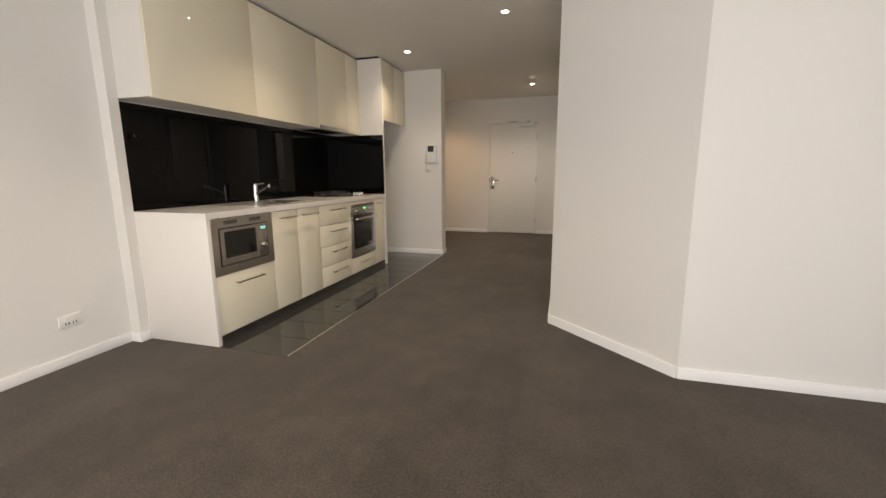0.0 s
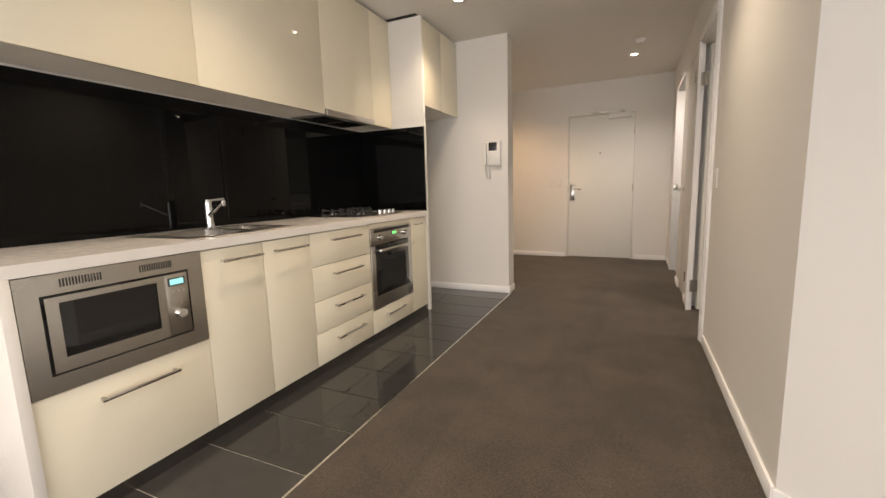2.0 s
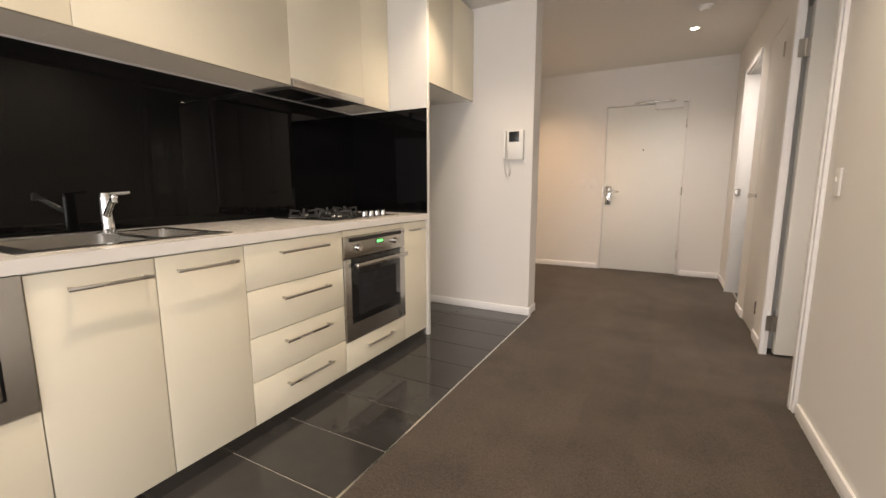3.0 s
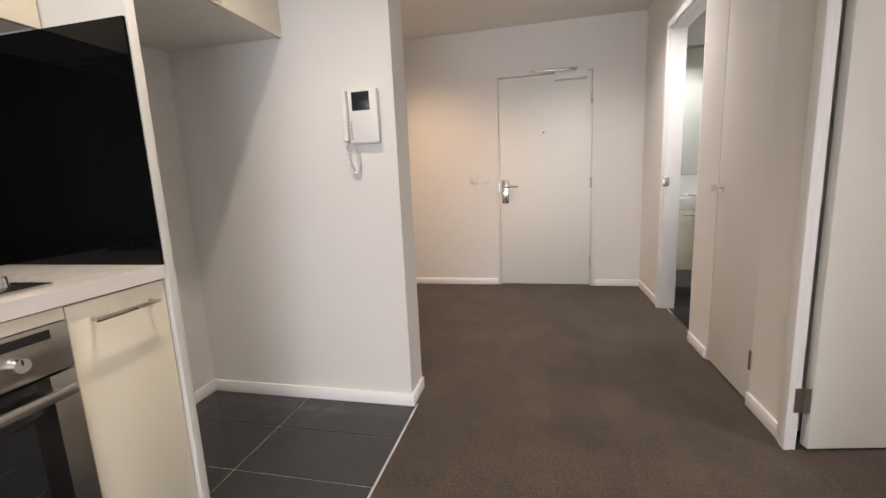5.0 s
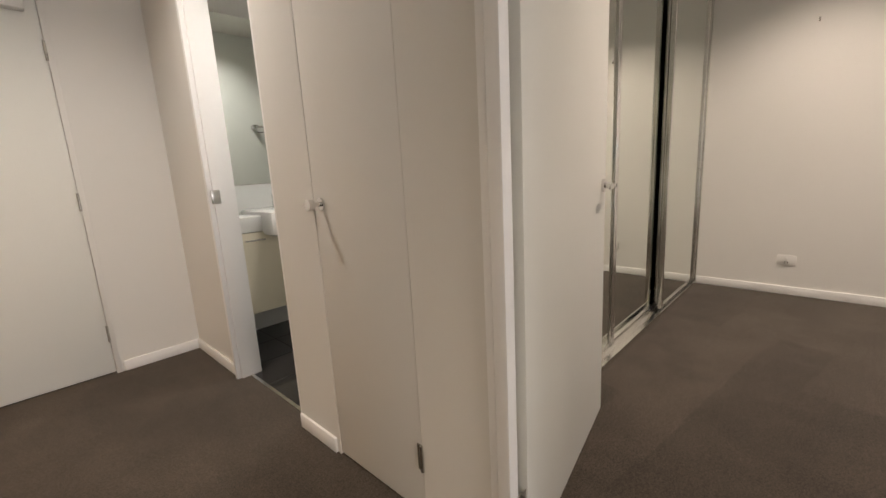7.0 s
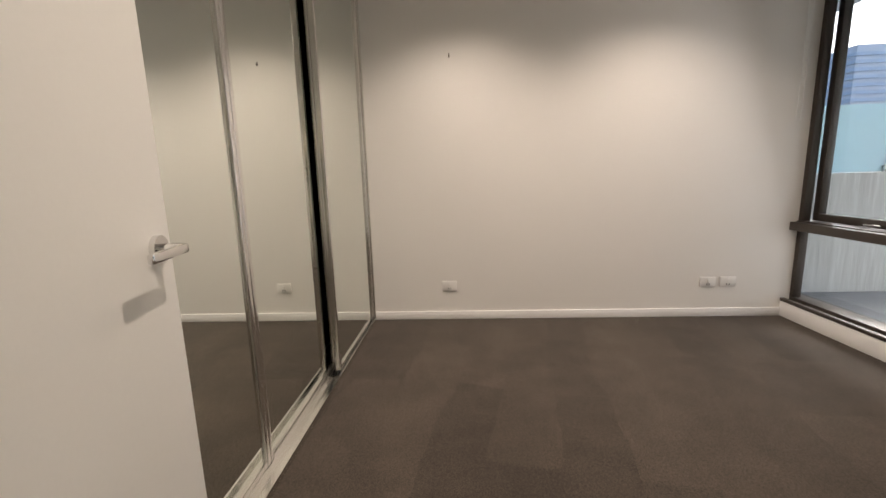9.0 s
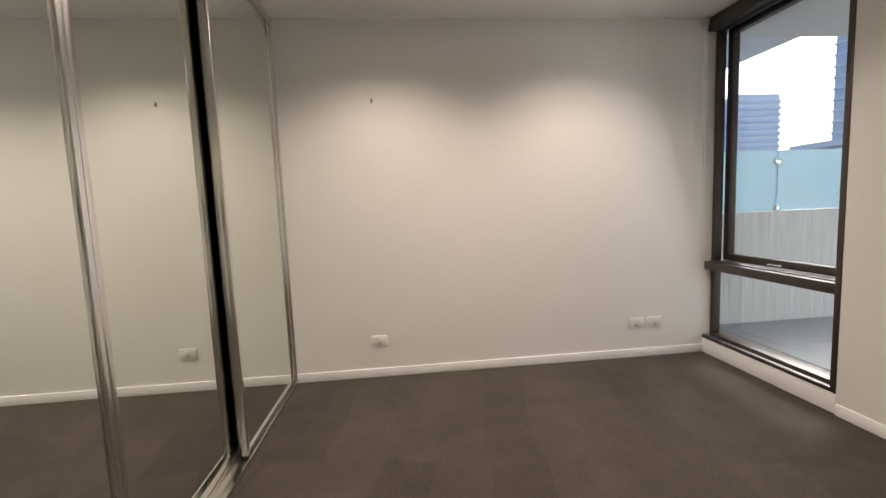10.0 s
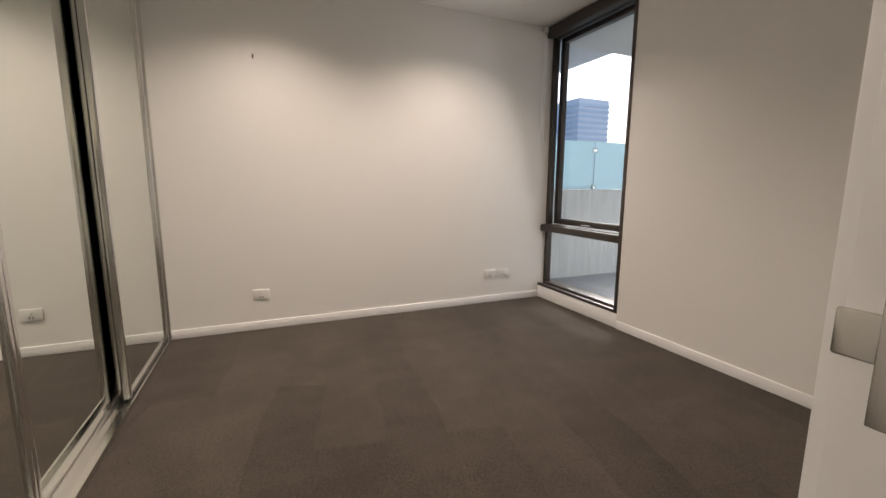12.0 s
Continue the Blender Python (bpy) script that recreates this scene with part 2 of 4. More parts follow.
def slab_with_hole(x0, x1, y0, y1, hx0, hx1, hy0, hy1, z0, z1):
    bm = bmesh.new()
    rings = []
    for z in (z0, z1):
        for q in ((x0, x1, y0, y1), (hx0, hx1, hy0, hy1)):
            rings.append([bm.verts.new((x, y, z)) for x, y in ((q[0], q[2]), (q[1], q[2]), (q[1], q[3]), (q[0], q[3]))])
    lo, loh, hi, hih = rings
    for i in range(4):
        j = (i + 1) % 4
        bm.faces.new((hi[i], hi[j], hih[j], hih[i]))
        bm.faces.new((lo[j], lo[i], loh[i], loh[j]))
        bm.faces.new((lo[i], lo[j], hi[j], hi[i]))
        bm.faces.new((loh[j], loh[i], hih[i], hih[j]))
    bmesh.ops.recalc_face_normals(bm, faces=bm.faces[:])
    return bm


def one(x0, x1, y0, y1, z0, z1, bevel=0.0):
    return box(bmesh.new(), x0, x1, y0, y1, z0, z1, bevel)


def ring_plate(x0, x1, outer, inner):
    """A flat rectangular frame facing x, with one opening; outer and inner are y0, y1, z0, z1."""
    bm = bmesh.new()
    loops = [[bm.verts.new((x, y, z)) for y, z in ((q[0], q[2]), (q[1], q[2]), (q[1], q[3]), (q[0], q[3]))] for x in (x0, x1) for q in (outer, inner)]
    bo, bi, fo, fi = loops
    for i in range(4):
        j = (i + 1) % 4
        for f in ((fo[i], fo[j], fi[j], fi[i]), (bo[j], bo[i], bi[i], bi[j]), (bo[i], bo[j], fo[j], fo[i]), (bi[j], bi[i], fi[i], fi[j])):
            bm.faces.new(f)
    bmesh.ops.recalc_face_normals(bm, faces=bm.faces[:])
    return bm


H = 2.50          # ceiling height
KX = -1.805       # front face of the kitchen doors
WX = 0.29         # hall face of the wall between hall and bedroom
BX = 0.40         # bedroom face of that wall
EX = 3.565        # inner face of the bedroom's far wall
SY = 2.78         # inner face of the bedroom's window wall
MY = 5.92         # front of the mirrored sliding doors
NY = 8.09         # inner face of the entry wall
DTOP = 2.13       # head of the hall's door openings

# ---- structure ----
for nm, r, pile in (("floor_living", (-2.60, 2.60, -2.40, 2.165), CARPET), ("floor_living_corner", (-1.262, 2.60, 2.165, 2.56), CARPET), ("floor_passage", (-1.262, 0.345, 2.56, 5.69), CARPET),
                    ("floor_bedroom", (0.345, 3.80, 2.56, 6.55), CARPET_BED), ("floor_hall", (-2.60, 0.345, 5.69, 6.55), CARPET), ("floor_entry", (-2.60, 0.34, 6.55, 8.20), CARPET)):
    structure(nm, one(*r, -0.10, 0), pile, "dark grey-brown cut pile carpet with vacuum marks", "carpet")
structure("ceiling", one(-2.6, 3.9, -2.4, 8.3, H, H + 0.12), CEIL, "flat off-white painted plasterboard ceiling", "ceiling")
structure("wall_living_west", boxes([(-2.58, -2.47, -2.40, 2.10, 0, H)]), WALL, "off-white painted plaster wall of the living room", "wall")
structure("wall_pier", one(-2.58, -2.385, 2.10, 2.165, 0, H), WALL, "narrow off-white wall return beside the kitchen bench", "wall")
structure("wall_kitchen", one(-2.58, -2.44, 2.165, 8.20, 0, H), WALL, "off-white painted wall behind the kitchen", "wall")
structure("wall_nib", one(-2.44, -1.285, 5.675, 5.86, 0, H), WALL, "short white wall beside the fridge recess", "wall")
structure("wall_entry", boxes([(-2.44, -1.05, NY, NY + 0.12, 0, H), (-1.05, -0.155, NY, NY + 0.12, 2.055, H), (-0.155, 2.3, NY, NY + 0.12, 0, H)]), WALL, "cream wall with the apartment's entry door", "wall")
bm = prism(bmesh.new(), [(WX, 4.84), (WX, 3.215), (1.0, 2.505), (2.55, 2.505), (2.55, SY), (1.10, SY), (BX, 3.48), (BX, 4.84)], 0, H)
structure("wall_bend", bm, WALL, "off-white wall turning at an obtuse corner from hall to living room", "wall")
for r in [(WX, BX, 4.84, 5.58, DTOP, H), (WX, 0.312, 5.594, 5.72, 0, DTOP), (WX, BX, 5.58, 5.72, DTOP, H), (WX, BX, 5.72, 5.915, 0, H), (WX, BX, 5.915, 6.40, DTOP + 0.01, H), (WX, BX, 6.40, 6.70, 0, H),
                                   (WX, BX, 6.70, 7.40, DTOP, H), (WX, BX, 7.40, NY, 0, H)]:
    structure("wall_hall_east", one(*r), WALL, "off-white hall wall between the door openings", "wall")
structure("wall_bedroom_east", one(EX, EX + 0.14, 2.70, 6.60, 0, H), WALL, "cream bedroom wall washed by ceiling spots", "wall")
structure("wall_wardrobe_back", one(BX, EX + 0.14, 6.52, 6.60, 0, H), WTILE, "wall between wardrobe and bathroom", "wall")
structure("wall_wardrobe_side", boxes([(BX, 0.98, 5.93, 5.99, 0, H), (0.92, 0.98, 5.99, 6.52, 0, H)]), WALL, "plain wall behind the open bedroom door", "wall")
structure("wall_bathroom_east", one(2.2, 2.3, 6.60, NY, 0, H), WTILE, "white tiled bathroom wall", "wall")
structure("wall_window_head", boxes([(2.55, 3.74, 2.53, 2.70, 2.47, H)]), WALL, "plaster head above the bedroom window", "wall")
structure("wall_living_south", boxes([(-2.58, -2.2, -2.42, -2.30, 0, H), (2.2, 2.60, -2.42, -2.30, 0, H), (-2.2, 2.2, -2.42, -2.30, 2.42, H)]), WALL, "living room wall round the balcony glazing", "wall")
structure("wall_living_east", boxes([(2.45, 2.58, -2.30, -1.6, 0, H), (2.45, 2.58, -1.6, 1.2, 2.42, H), (2.45, 2.58, 1.2, 2.53, 0, H)]), WALL, "living room wall beside the balcony", "wall")

# skirting
SK, ST = 0.065, 0.012


def skirting(rows, label="white gloss painted skirting board"):
    bm = bmesh.new()
    for r in rows:
        box(bm, *r, 0, SK, bevel=0.003)
    return structure("baseboard", bm, TRIM, label, "skirting board")


skirting([(-2.47, -2.47 + ST, -2.3, 2.10 - ST)])
skirting([(-2.47, -2.385 + ST, 2.10 - ST, 2.10), (-2.385, -2.385 + ST, 2.10, 2.163)])
skirting([(-2.44, -1.285, 5.675 - ST, 5.675), (-1.285, -1.285 + ST, 5.675 - ST, 5.86)])
skirting([(-2.44, -2.44 + ST, 4.92, 5.675 - ST)])
skirting([(-2.44, -1.08, NY - ST, NY), ])
skirting([(-0.125, WX - ST, NY - ST, NY)])
skirting([(WX - ST, WX, 7.447, NY)])
skirting([(WX - ST, WX, 6.42, 6.70)])
skirting([(WX - ST, WX, 5.642, 5.915)])
skirting([(WX - ST, WX, 3.22, 4.75)])
skirting([(EX - ST, EX, SY, 5.88)])
skirting([(1.10, 2.54, SY, SY + ST)])
skirting([(1.0, 2.45, 2.505 - ST, 2.505)])
skirting([(BX, BX + ST, 3.48, 4.765)])


def slanted_skirting(a, c, n):
    a, c, n = Vector((*a, 0)), Vector((*c, 0)), Vector((*n, 0)).normalized() * ST
    p = [(a.x, a.y), (c.x, c.y), (c.x + n.x, c.y + n.y), (a.x + n.x, a.y + n.y)]
    return structure("baseboard", prism(bmesh.new(), p, 0, SK), TRIM, "white gloss painted skirting board", "skirting board")


slanted_skirting((WX, 3.215), (1.0, 2.505), (-0.74, -0.71))
slanted_skirting((BX, 3.48), (1.10, SY), (0.7, 0.7))

# architraves and jamb linings
ARW = 0.045


def architrave(y0, y1, x0, x1, sides=("lo", "hi"), width=ARW, label="white gloss timber door architrave"):
    """Two stepped bands with a groove between them on each side, and a plain head."""
    rows = []
    for side, s, y in (("lo", -1, y0), ("hi", 1, y1)):
        if side in sides:
            for a, b, proud in ((0.0, 0.58, 0.006), (0.66, 1.0, 0.0)):
                p, q = sorted((y + s * width * a, y + s * width * b))
                rows.append((x0 - proud, x1, p, q, 0, DTOP + width))
            p, q = sorted((y + s * width * 0.58, y + s * width * 0.66))
            rows.append((x0 + 0.010, x1, p, q, 0, DTOP + width))
    rows += [(x0, x1, y0, y1, DTOP, DTOP + width)]
    return structure("trim", boxes(rows, 0.001), TRIM, label, "architrave")


architrave(4.84, 5.574, WX - 0.016, WX, width=0.064)
architrave(6.70, 7.40, WX - 0.016, WX, ("hi",))
structure("trim", boxes([(BX, BX + 0.016, 4.84 - 0.06, 4.84, 0, DTOP + 0.06), (BX, BX + 0.016, 4.84, 5.72, DTOP, DTOP + 0.06)], 0.0015), TRIM, "white gloss timber architrave inside the bedroom", "architrave")
structure("trim", boxes([(WX, 0.312, 5.580, 5.594, 0, DTOP), (WX, BX, 4.84, 4.854, 0, DTOP), (WX, BX, 4.854, 5.566, DTOP - 0.014, DTOP),
                         (WX, BX - 0.045, 4.854, 4.866, 0, DTOP - 0.014)], 0.001), TRIM, "white gloss timber jamb of the bedroom doorway", "door jamb")
structure("trim", boxes([(WX, BX, 7.386, 7.40, 0, DTOP), (WX, BX, 6.70, 6.714, 0, DTOP), (WX, BX, 6.714, 7.386, DTOP - 0.014, DTOP)], 0.001), TRIM, "white gloss timber jamb of the bathroom doorway", "door jamb")

# ---- entry door ----
door = thing("door_1", "closed white entry door with lever lock and overhead closer", "door", at=(0, 0, 0))
door["kind"] = "structure"
part("leaf", one(-1.0385, -0.1665, NY + 0.012, NY + 0.055, 0.008, 2.042, 0.002), DOOR, door)
part("frame", boxes([(-1.065, -1.040, NY - 0.008, NY + 0.07, 0, 2.07), (-0.165, -0.140, NY - 0.008, NY + 0.07, 0, 2.07), (-1.040, -0.165, NY - 0.008, NY + 0.07, 2.047, 2.07)], 0.002), WALL, door)
# dark sheet behind the leaf, coloured as the shade in its joints
part("stop", boxes([(-1.05, -0.155, NY + 0.07, NY + 0.09, 0, 2.06)]), GAP, door, "near-black sheet that paints the shade in the gap behind the door leaf")
LY = NY + 0.012
lock = part("lock_plate", one(-1.015, -0.950, LY - 0.014, LY, 0.845, 1.075, 0.004), STEEL, door, "satin steel lock plate")
bm = rod(bmesh.new(), (-0.983, LY - 0.014, 1.01), (-0.983, LY - 0.055, 1.01), 0.011)
rod(bm, (-0.983, LY - 0.05, 1.01), (-0.865, LY - 0.05, 1.008), 0.010)
ball(bm, (-0.983, LY - 0.05, 1.01), 0.012)
ball(bm, (-0.865, LY - 0.05, 1.008), 0.010)
part("lever", bm, STEEL, lock)
part("cylinder", rod(bmesh.new(), (-0.983, LY - 0.014, 0.945), (-0.983, LY - 0.024, 0.945), 0.017), CHROME, lock)
part("snib", rod(bmesh.new(), (-0.983, LY - 0.014, 0.89), (-0.983, LY - 0.022, 0.89), 0.013), DARK, lock)
part("peephole", rod(bmesh.new(), (-0.608, LY, 1.514), (-0.608, LY - 0.006, 1.514), 0.008), DARK, door)
part("latch_strike", one(-1.048, -1.038, NY - 0.011, NY + 0.01, 0.97, 1.05), STEEL, door)
for z in (0.25, 1.02, 1.80):
    bm = rod(bmesh.new(), (-0.168, NY - 0.004, z - 0.05), (-0.168, NY - 0.004, z + 0.05), 0.007)
    part("hinge", bm, STEEL, door)
closer = part("closer_body", one(-0.505, -0.215, LY - 0.062, LY, 1.975, 2.045, 0.006), PLASTIC, door, "white overhead closer box")
part("closer_arm", boxes([(-0.73, -0.30, NY - 0.045, NY - 0.025, 2.058, 2.075)], 0.003), STEEL, door, "steel slide arm")
part("arm_pivot", rod(bmesh.new(), (-0.33, NY - 0.035, 2.04), (-0.33, NY - 0.035, 2.065), 0.012), STEEL, door)


def plate(name, label, category, x0, x1, y0, y1, z0, z1, axis, sign, rockers=1, group="", holes=False):
    """A wall plate with its rocker switches; axis is the wall's normal, sign the side it faces."""
    e = thing(name, label, category, group)
    part("face", one(x0, x1, y0, y1, z0, z1, 0.003), PLASTIC, e)
    w = 0.004 * sign
    for i in range(rockers):
        f = (i + 1) / (rockers + 1)
        if axis == "x":
            xs = (x1, x1 + w) if sign > 0 else (x0 + w, x0)
            c = y0 + (y1 - y0) * f
            part("rocker", one(*xs, c - 0.007, c + 0.007, (z0 + z1) / 2 + 0.002, (z0 + z1) / 2 + 0.022, 0.001), PLASTIC, e)
            if holes:
                for k in (-0.009, 0.009):
                    part("socket_slot", one(*(min(xs), max(xs)), c + k - 0.002, c + k + 0.002, z0 + 0.014, z0 + 0.026), DARK, e)
        else:
            ys = (y0 + w, y0) if sign < 0 else (y1, y1 + w)
            c = x0 + (x1 - x0) * f
            part("rocker", one(c - 0.007, c + 0.007, *ys, (z0 + z1) / 2 - 0.01, (z0 + z1) / 2 + 0.012, 0.001), PLASTIC, e)
    return e


plate("light_switch", "white rocker switch plate on the wall beside the entry door", "light switch", -1.335, -1.262, NY - 0.009, NY, 1.055, 1.170, "y", -1, 2, "entry switches")
plate("light_switch", "white rocker switch plate on the wall beside the entry door", "light switch", -1.205, -1.132, NY - 0.009, NY, 1.055, 1.170, "y", -1, 1, "entry switches")
plate("light_switch", "white switch plate on the hall wall beside the bedroom door", "light switch", WX - 0.009, WX, 4.60, 4.673, 1.03, 1.145, "x", -1, 1)
plate("power_outlet", "white double power point low on the living room wall", "power outlet", -2.47, -2.461, 1.69, 1.81, 0.235, 0.307, "x", 1, 2, holes=True)
for y0, lab in ((5.222, "white power point low on the bedroom wall"), (3.268, "white power point beside an aerial plate"), (3.122, "white aerial plate beside a power point")):
    plate("power_outlet", lab, "power outlet", EX - 0.010, EX, y0, y0 + 0.115, 0.232, 0.308, "x", -1, 1, "bedroom outlets", holes=True)
hook = thing("wall_hook", "small metal picture hook on the bedroom wall", "hook")
bm = one(EX - 0.004, EX, 5.236, 5.246, 1.945, 1.975, 0.001)
rod(bm, (EX - 0.004, 5.241, 1.952), (EX - 0.016, 5.241, 1.948), 0.003, 8)
rod(bm, (EX - 0.016, 5.241, 1.948), (EX - 0.018, 5.241, 1.958), 0.003, 8)
part("hook_body", bm, STEEL, hook)
part("nail", rod(bmesh.new(), (EX - 0.009, 5.241, 1.97), (EX, 5.241, 1.968), 0.004, 8), CHROME, hook)

so = thing("power_outlet", "black double power point on the glass splashback", "power outlet")
part("face", one(-2.432, -2.424, 2.235, 2.350, 1.335, 1.405, 0.002), BLACKGLASS, so)
for y in (2.265, 2.320):
    part("rocker", one(-2.424, -2.421, y - 0.006, y + 0.006, 1.380, 1.397, 0.001), SCREEN, so)

# ---- intercom ----
ic = thing("intercom", "white wall intercom with dark screen, handset and coiled cord", "intercom")
IY = 5.675
part("base", one(-1.518, -1.378, IY - 0.035, IY, 1.305, 1.540, 0.008), PLASTIC, ic)
scr = part("screen", one(-1.497, -1.413, IY - 0.037, IY - 0.030, 1.448, 1.528, 0.002), SCREEN, ic, "dark square screen")
for i in range(6):
    part("button", rod(bmesh.new(), (-1.505, IY - 0.035, 1.40 - i * 0.014), (-1.505, IY - 0.038, 1.40 - i * 0.014), 0.003, 8), DARK, ic)
bm = one(-1.549, -1.520, IY - 0.05, IY - 0.006, 1.315, 1.540, 0.010)
part("handset", bm, PLASTIC, ic, "white handset clipped to the side")
cu = bpy.data.curves.new("cord", "CURVE")
cu.dimensions, cu.bevel_depth, cu.bevel_resolution = "3D", 0.0028, 2
sp = cu.splines.new("POLY")
N = 220
sp.points.add(N - 1)
for i in range(N):
    s = i / (N - 1)
    a = math.pi * 2 * 26 * s
    px = -1.540 + 0.05 * math.sin(math.pi * s) * s + 0.03 * s
    pz = 1.315 - 0.14 * math.sin(math.pi * s ** 0.8)
    sp.points[i].co = (px + 0.0065 * math.cos(a), IY - 0.016 + 0.0065 * math.sin(a), pz, 1)
cord_tmp = new("cord_curve", cu)
dg = bpy.context.evaluated_depsgraph_get()
cord_me = bpy.data.meshes.new_from_object(cord_tmp.evaluated_get(dg))
bpy.data.objects.remove(cord_tmp)
cord_me.materials.append(PLASTIC)
cord = new("cord", cord_me)
cord.parent = ic
ic.location = (0.025, 0, -0.02)

# ---- closet door in the hall ----
cd = thing("door_2", "flush white cupboard door with chrome knob, closed", "door")
cd["kind"] = "structure"
part("leaf", one(WX + 0.001, WX + 0.036, 5.918, 6.397, 0.012, DTOP + 0.006, 0.0015), WALL, cd)
# the backing's near-black colour paints the shade round the cupboard leaf
part("backing", one(WX + 0.05, WX + 0.06, 5.915, 6.40, 0, DTOP + 0.01), GAP, cd, "near-black sheet that paints the shade in the gap behind the leaf")
knob = rod(bmesh.new(), (WX, 6.345, 1.0), (WX - 0.006, 6.345, 1.0), 0.021, 20)
rod(knob, (WX - 0.006, 6.345, 1.0), (WX - 0.035, 6.345, 1.0), 0.008)
rod(knob, (WX - 0.035, 6.345, 1.0), (WX - 0.055, 6.345, 1.0), 0.019, 20)
part("knob", knob, CHROME, cd, "chrome knob")
kc = rod(bmesh.new(), (WX, 6.415, 1.0), (WX - 0.02, 6.415, 1.0), 0.013, 18)
part("catch", kc, CHROME, cd, "chrome catch on the frame")
for z in (0.22, 1.95):
    hb = rod(bmesh.new(), (WX - 0.004, 5.914, z - 0.045), (WX - 0.004, 5.914, z + 0.045), 0.006)
    box(hb, WX - 0.002, WX + 0.001, 5.915, 5.935, z - 0.045, z + 0.045)
    part("hinge", hb, STEEL, cd)

# ---- bedroom door, open ----
bd = thing("door_3", "white bedroom door standing open with chrome lever", "door", at=(0.348, 5.574, 0))
bd["kind"] = "structure"
bd.rotation_euler = (0, 0, radians(10.5))
part("leaf", one(0, 0.872, 0, 0.038, 0.012, 2.115, 0.002), DOOR, bd)


def lever(side):
    y = 0.0 if side < 0 else 0.038
    hb = rod(bmesh.new(), (0.820, y, 1.0), (0.820, y + side * 0.010, 1.0), 0.026, 24)
    rod(hb, (0.820, y + side * 0.010, 1.0), (0.820, y + side * 0.045, 1.0), 0.010)
    ob = part("handle_rose", hb, CHROME, bd, "chrome round rose")
    lb = box(bmesh.new(), 0.710, 0.833, *sorted((y + side * 0.040, y + side * 0.052)), 0.990, 1.008, 0.004)
    part("lever", lb, CHROME, ob, "flat chrome lever")


lever(-1)
part("latch_face", one(0.871, 0.8735, 0.008, 0.030, 0.95, 1.05), STEEL, bd)
for z in (0.21, 1.86):
    hb = rod(bmesh.new(), (-0.020, 0.006, z - 0.05), (-0.020, 0.006, z + 0.05), 0.006)
    box(hb, -0.058, -0.020, 0.010, 0.013, z - 0.05, z + 0.05)
    box(hb, -0.022, -0.001, 0.004, 0.007, z - 0.05, z + 0.05)
    part("hinge", hb, STEEL, bd, "satin steel butt hinge")
st = thing("strike_plate", "satin steel strike plate let into the bedroom door jamb", "strike plate")
part("plate", boxes([(BX - 0.052, BX - 0.020, 4.854, 4.857, 0.930, 1.030)], 0.001), STEEL, st)
part("lip", boxes([(BX - 0.022, BX + 0.004, 4.852, 4.857, 0.972, 1.006)], 0.004), STEEL, st)
part("latch_hole", boxes([(BX - 0.046, BX - 0.028, 4.857, 4.8585, 0.972, 1.008)]), DARK, st)
st2 = thing("strike_plate", "round steel privacy latch on the bathroom door jamb", "strike plate")
part("plate", boxes([(WX - 0.014, WX + 0.03, 7.379, 7.386, 0.98, 1.05)], 0.003), STEEL, st2)

# ---- kitchen ----
bt, ct = 0.848, 0.888     # underside and top of the bench
SX0, SX1, SY0, SY1 = -2.30, -1.905, 2.83, 3.42
bench = thing("bench_top", "white stone bench top with waterfall end and sink cutout", "countertop")
part("slab", slab_with_hole(-2.44, KX + 0.012, 2.165, 4.882, SX0, SX1, SY0, SY1, bt, ct), STONE, bench)
part("waterfall_end", one(-2.44, KX + 0.012, 2.165, 2.196, 0, bt, 0.001), STONE, bench, "white stone end panel down to the floor")
sb = thing("splashback", "glossy black glass splashback behind bench and stove", "splashback")
part("long_sheet", one(-2.44, -2.432, 2.180, 4.878, ct + 0.001, 1.60), BLACKGLASS, sb)
part("return_sheet", one(-2.432, KX + 0.012, 4.872, 4.880, ct + 0.001, 1.60), BLACKGLASS, sb)
fp = thing("end_panel", "white full height panel beside the fridge recess", "panel")
part("board", one(-2.44, KX + 0.015, 4.883, 4.912, 0, H - 0.02, 0.001), CARCASS, fp)
DB = 0.058        # bottom of the doors


def bar_handle(parent, y0, y1, z, x=KX):
    hb = box(bmesh.new(), x + 0.024, x + 0.032, y0, y1, z - 0.006, z + 0.006, 0.0025)
    for y in (y0 + 0.012, y1 - 0.012):
        box(hb, x, x + 0.026, y - 0.005, y + 0.005, z - 0.005, z + 0.005, 0.001)
    return part("handle", hb, STEEL, parent, "brushed steel bar handle")


def front(name, parent, y0, y1, z0, z1, x=KX):
    g = 0.0018
    return part(name, one(x - 0.018, x, y0 + g, y1 - g, z0 + g, z1 - g, 0.0012), CREAM, parent)


def cabinet(y0, y1, label, category="cabinet", back=-2.43):
    c = thing("base_cabinet", label, category, "kitchen base cabinets")
    part("carcass", one(back, KX - 0.020, y0 + 0.001, y1 - 0.001, DB, bt - 0.003), CARCASS, c)
    return c


c = thing("base_cabinet", "cream gloss cabinet with a drawer below the microwave", "cabinet", "kitchen base cabinets")
part("carcass", one(-2.43, KX - 0.020, 2.199, 2.783, DB, 0.463), CARCASS, c)
d = front("drawer", c, 2.197, 2.785, DB, 0.463)
bar_handle(d, 2.365, 2.635, 0.392)
c = cabinet(2.785, 3.438, "cream gloss double door cabinet under the sink")
c.children[0].data.clear_geometry()
bmc = boxes([(-2.43, KX - 0.020, 2.786, 3.437, DB, 0.60), (KX - 0.05, KX - 0.020, 2.786, 3.437, 0.60, bt - 0.003)])
bmc.to_mesh(c.children[0].data)
d = front("door", c, 2.785, 3.108, DB, bt - 0.006)
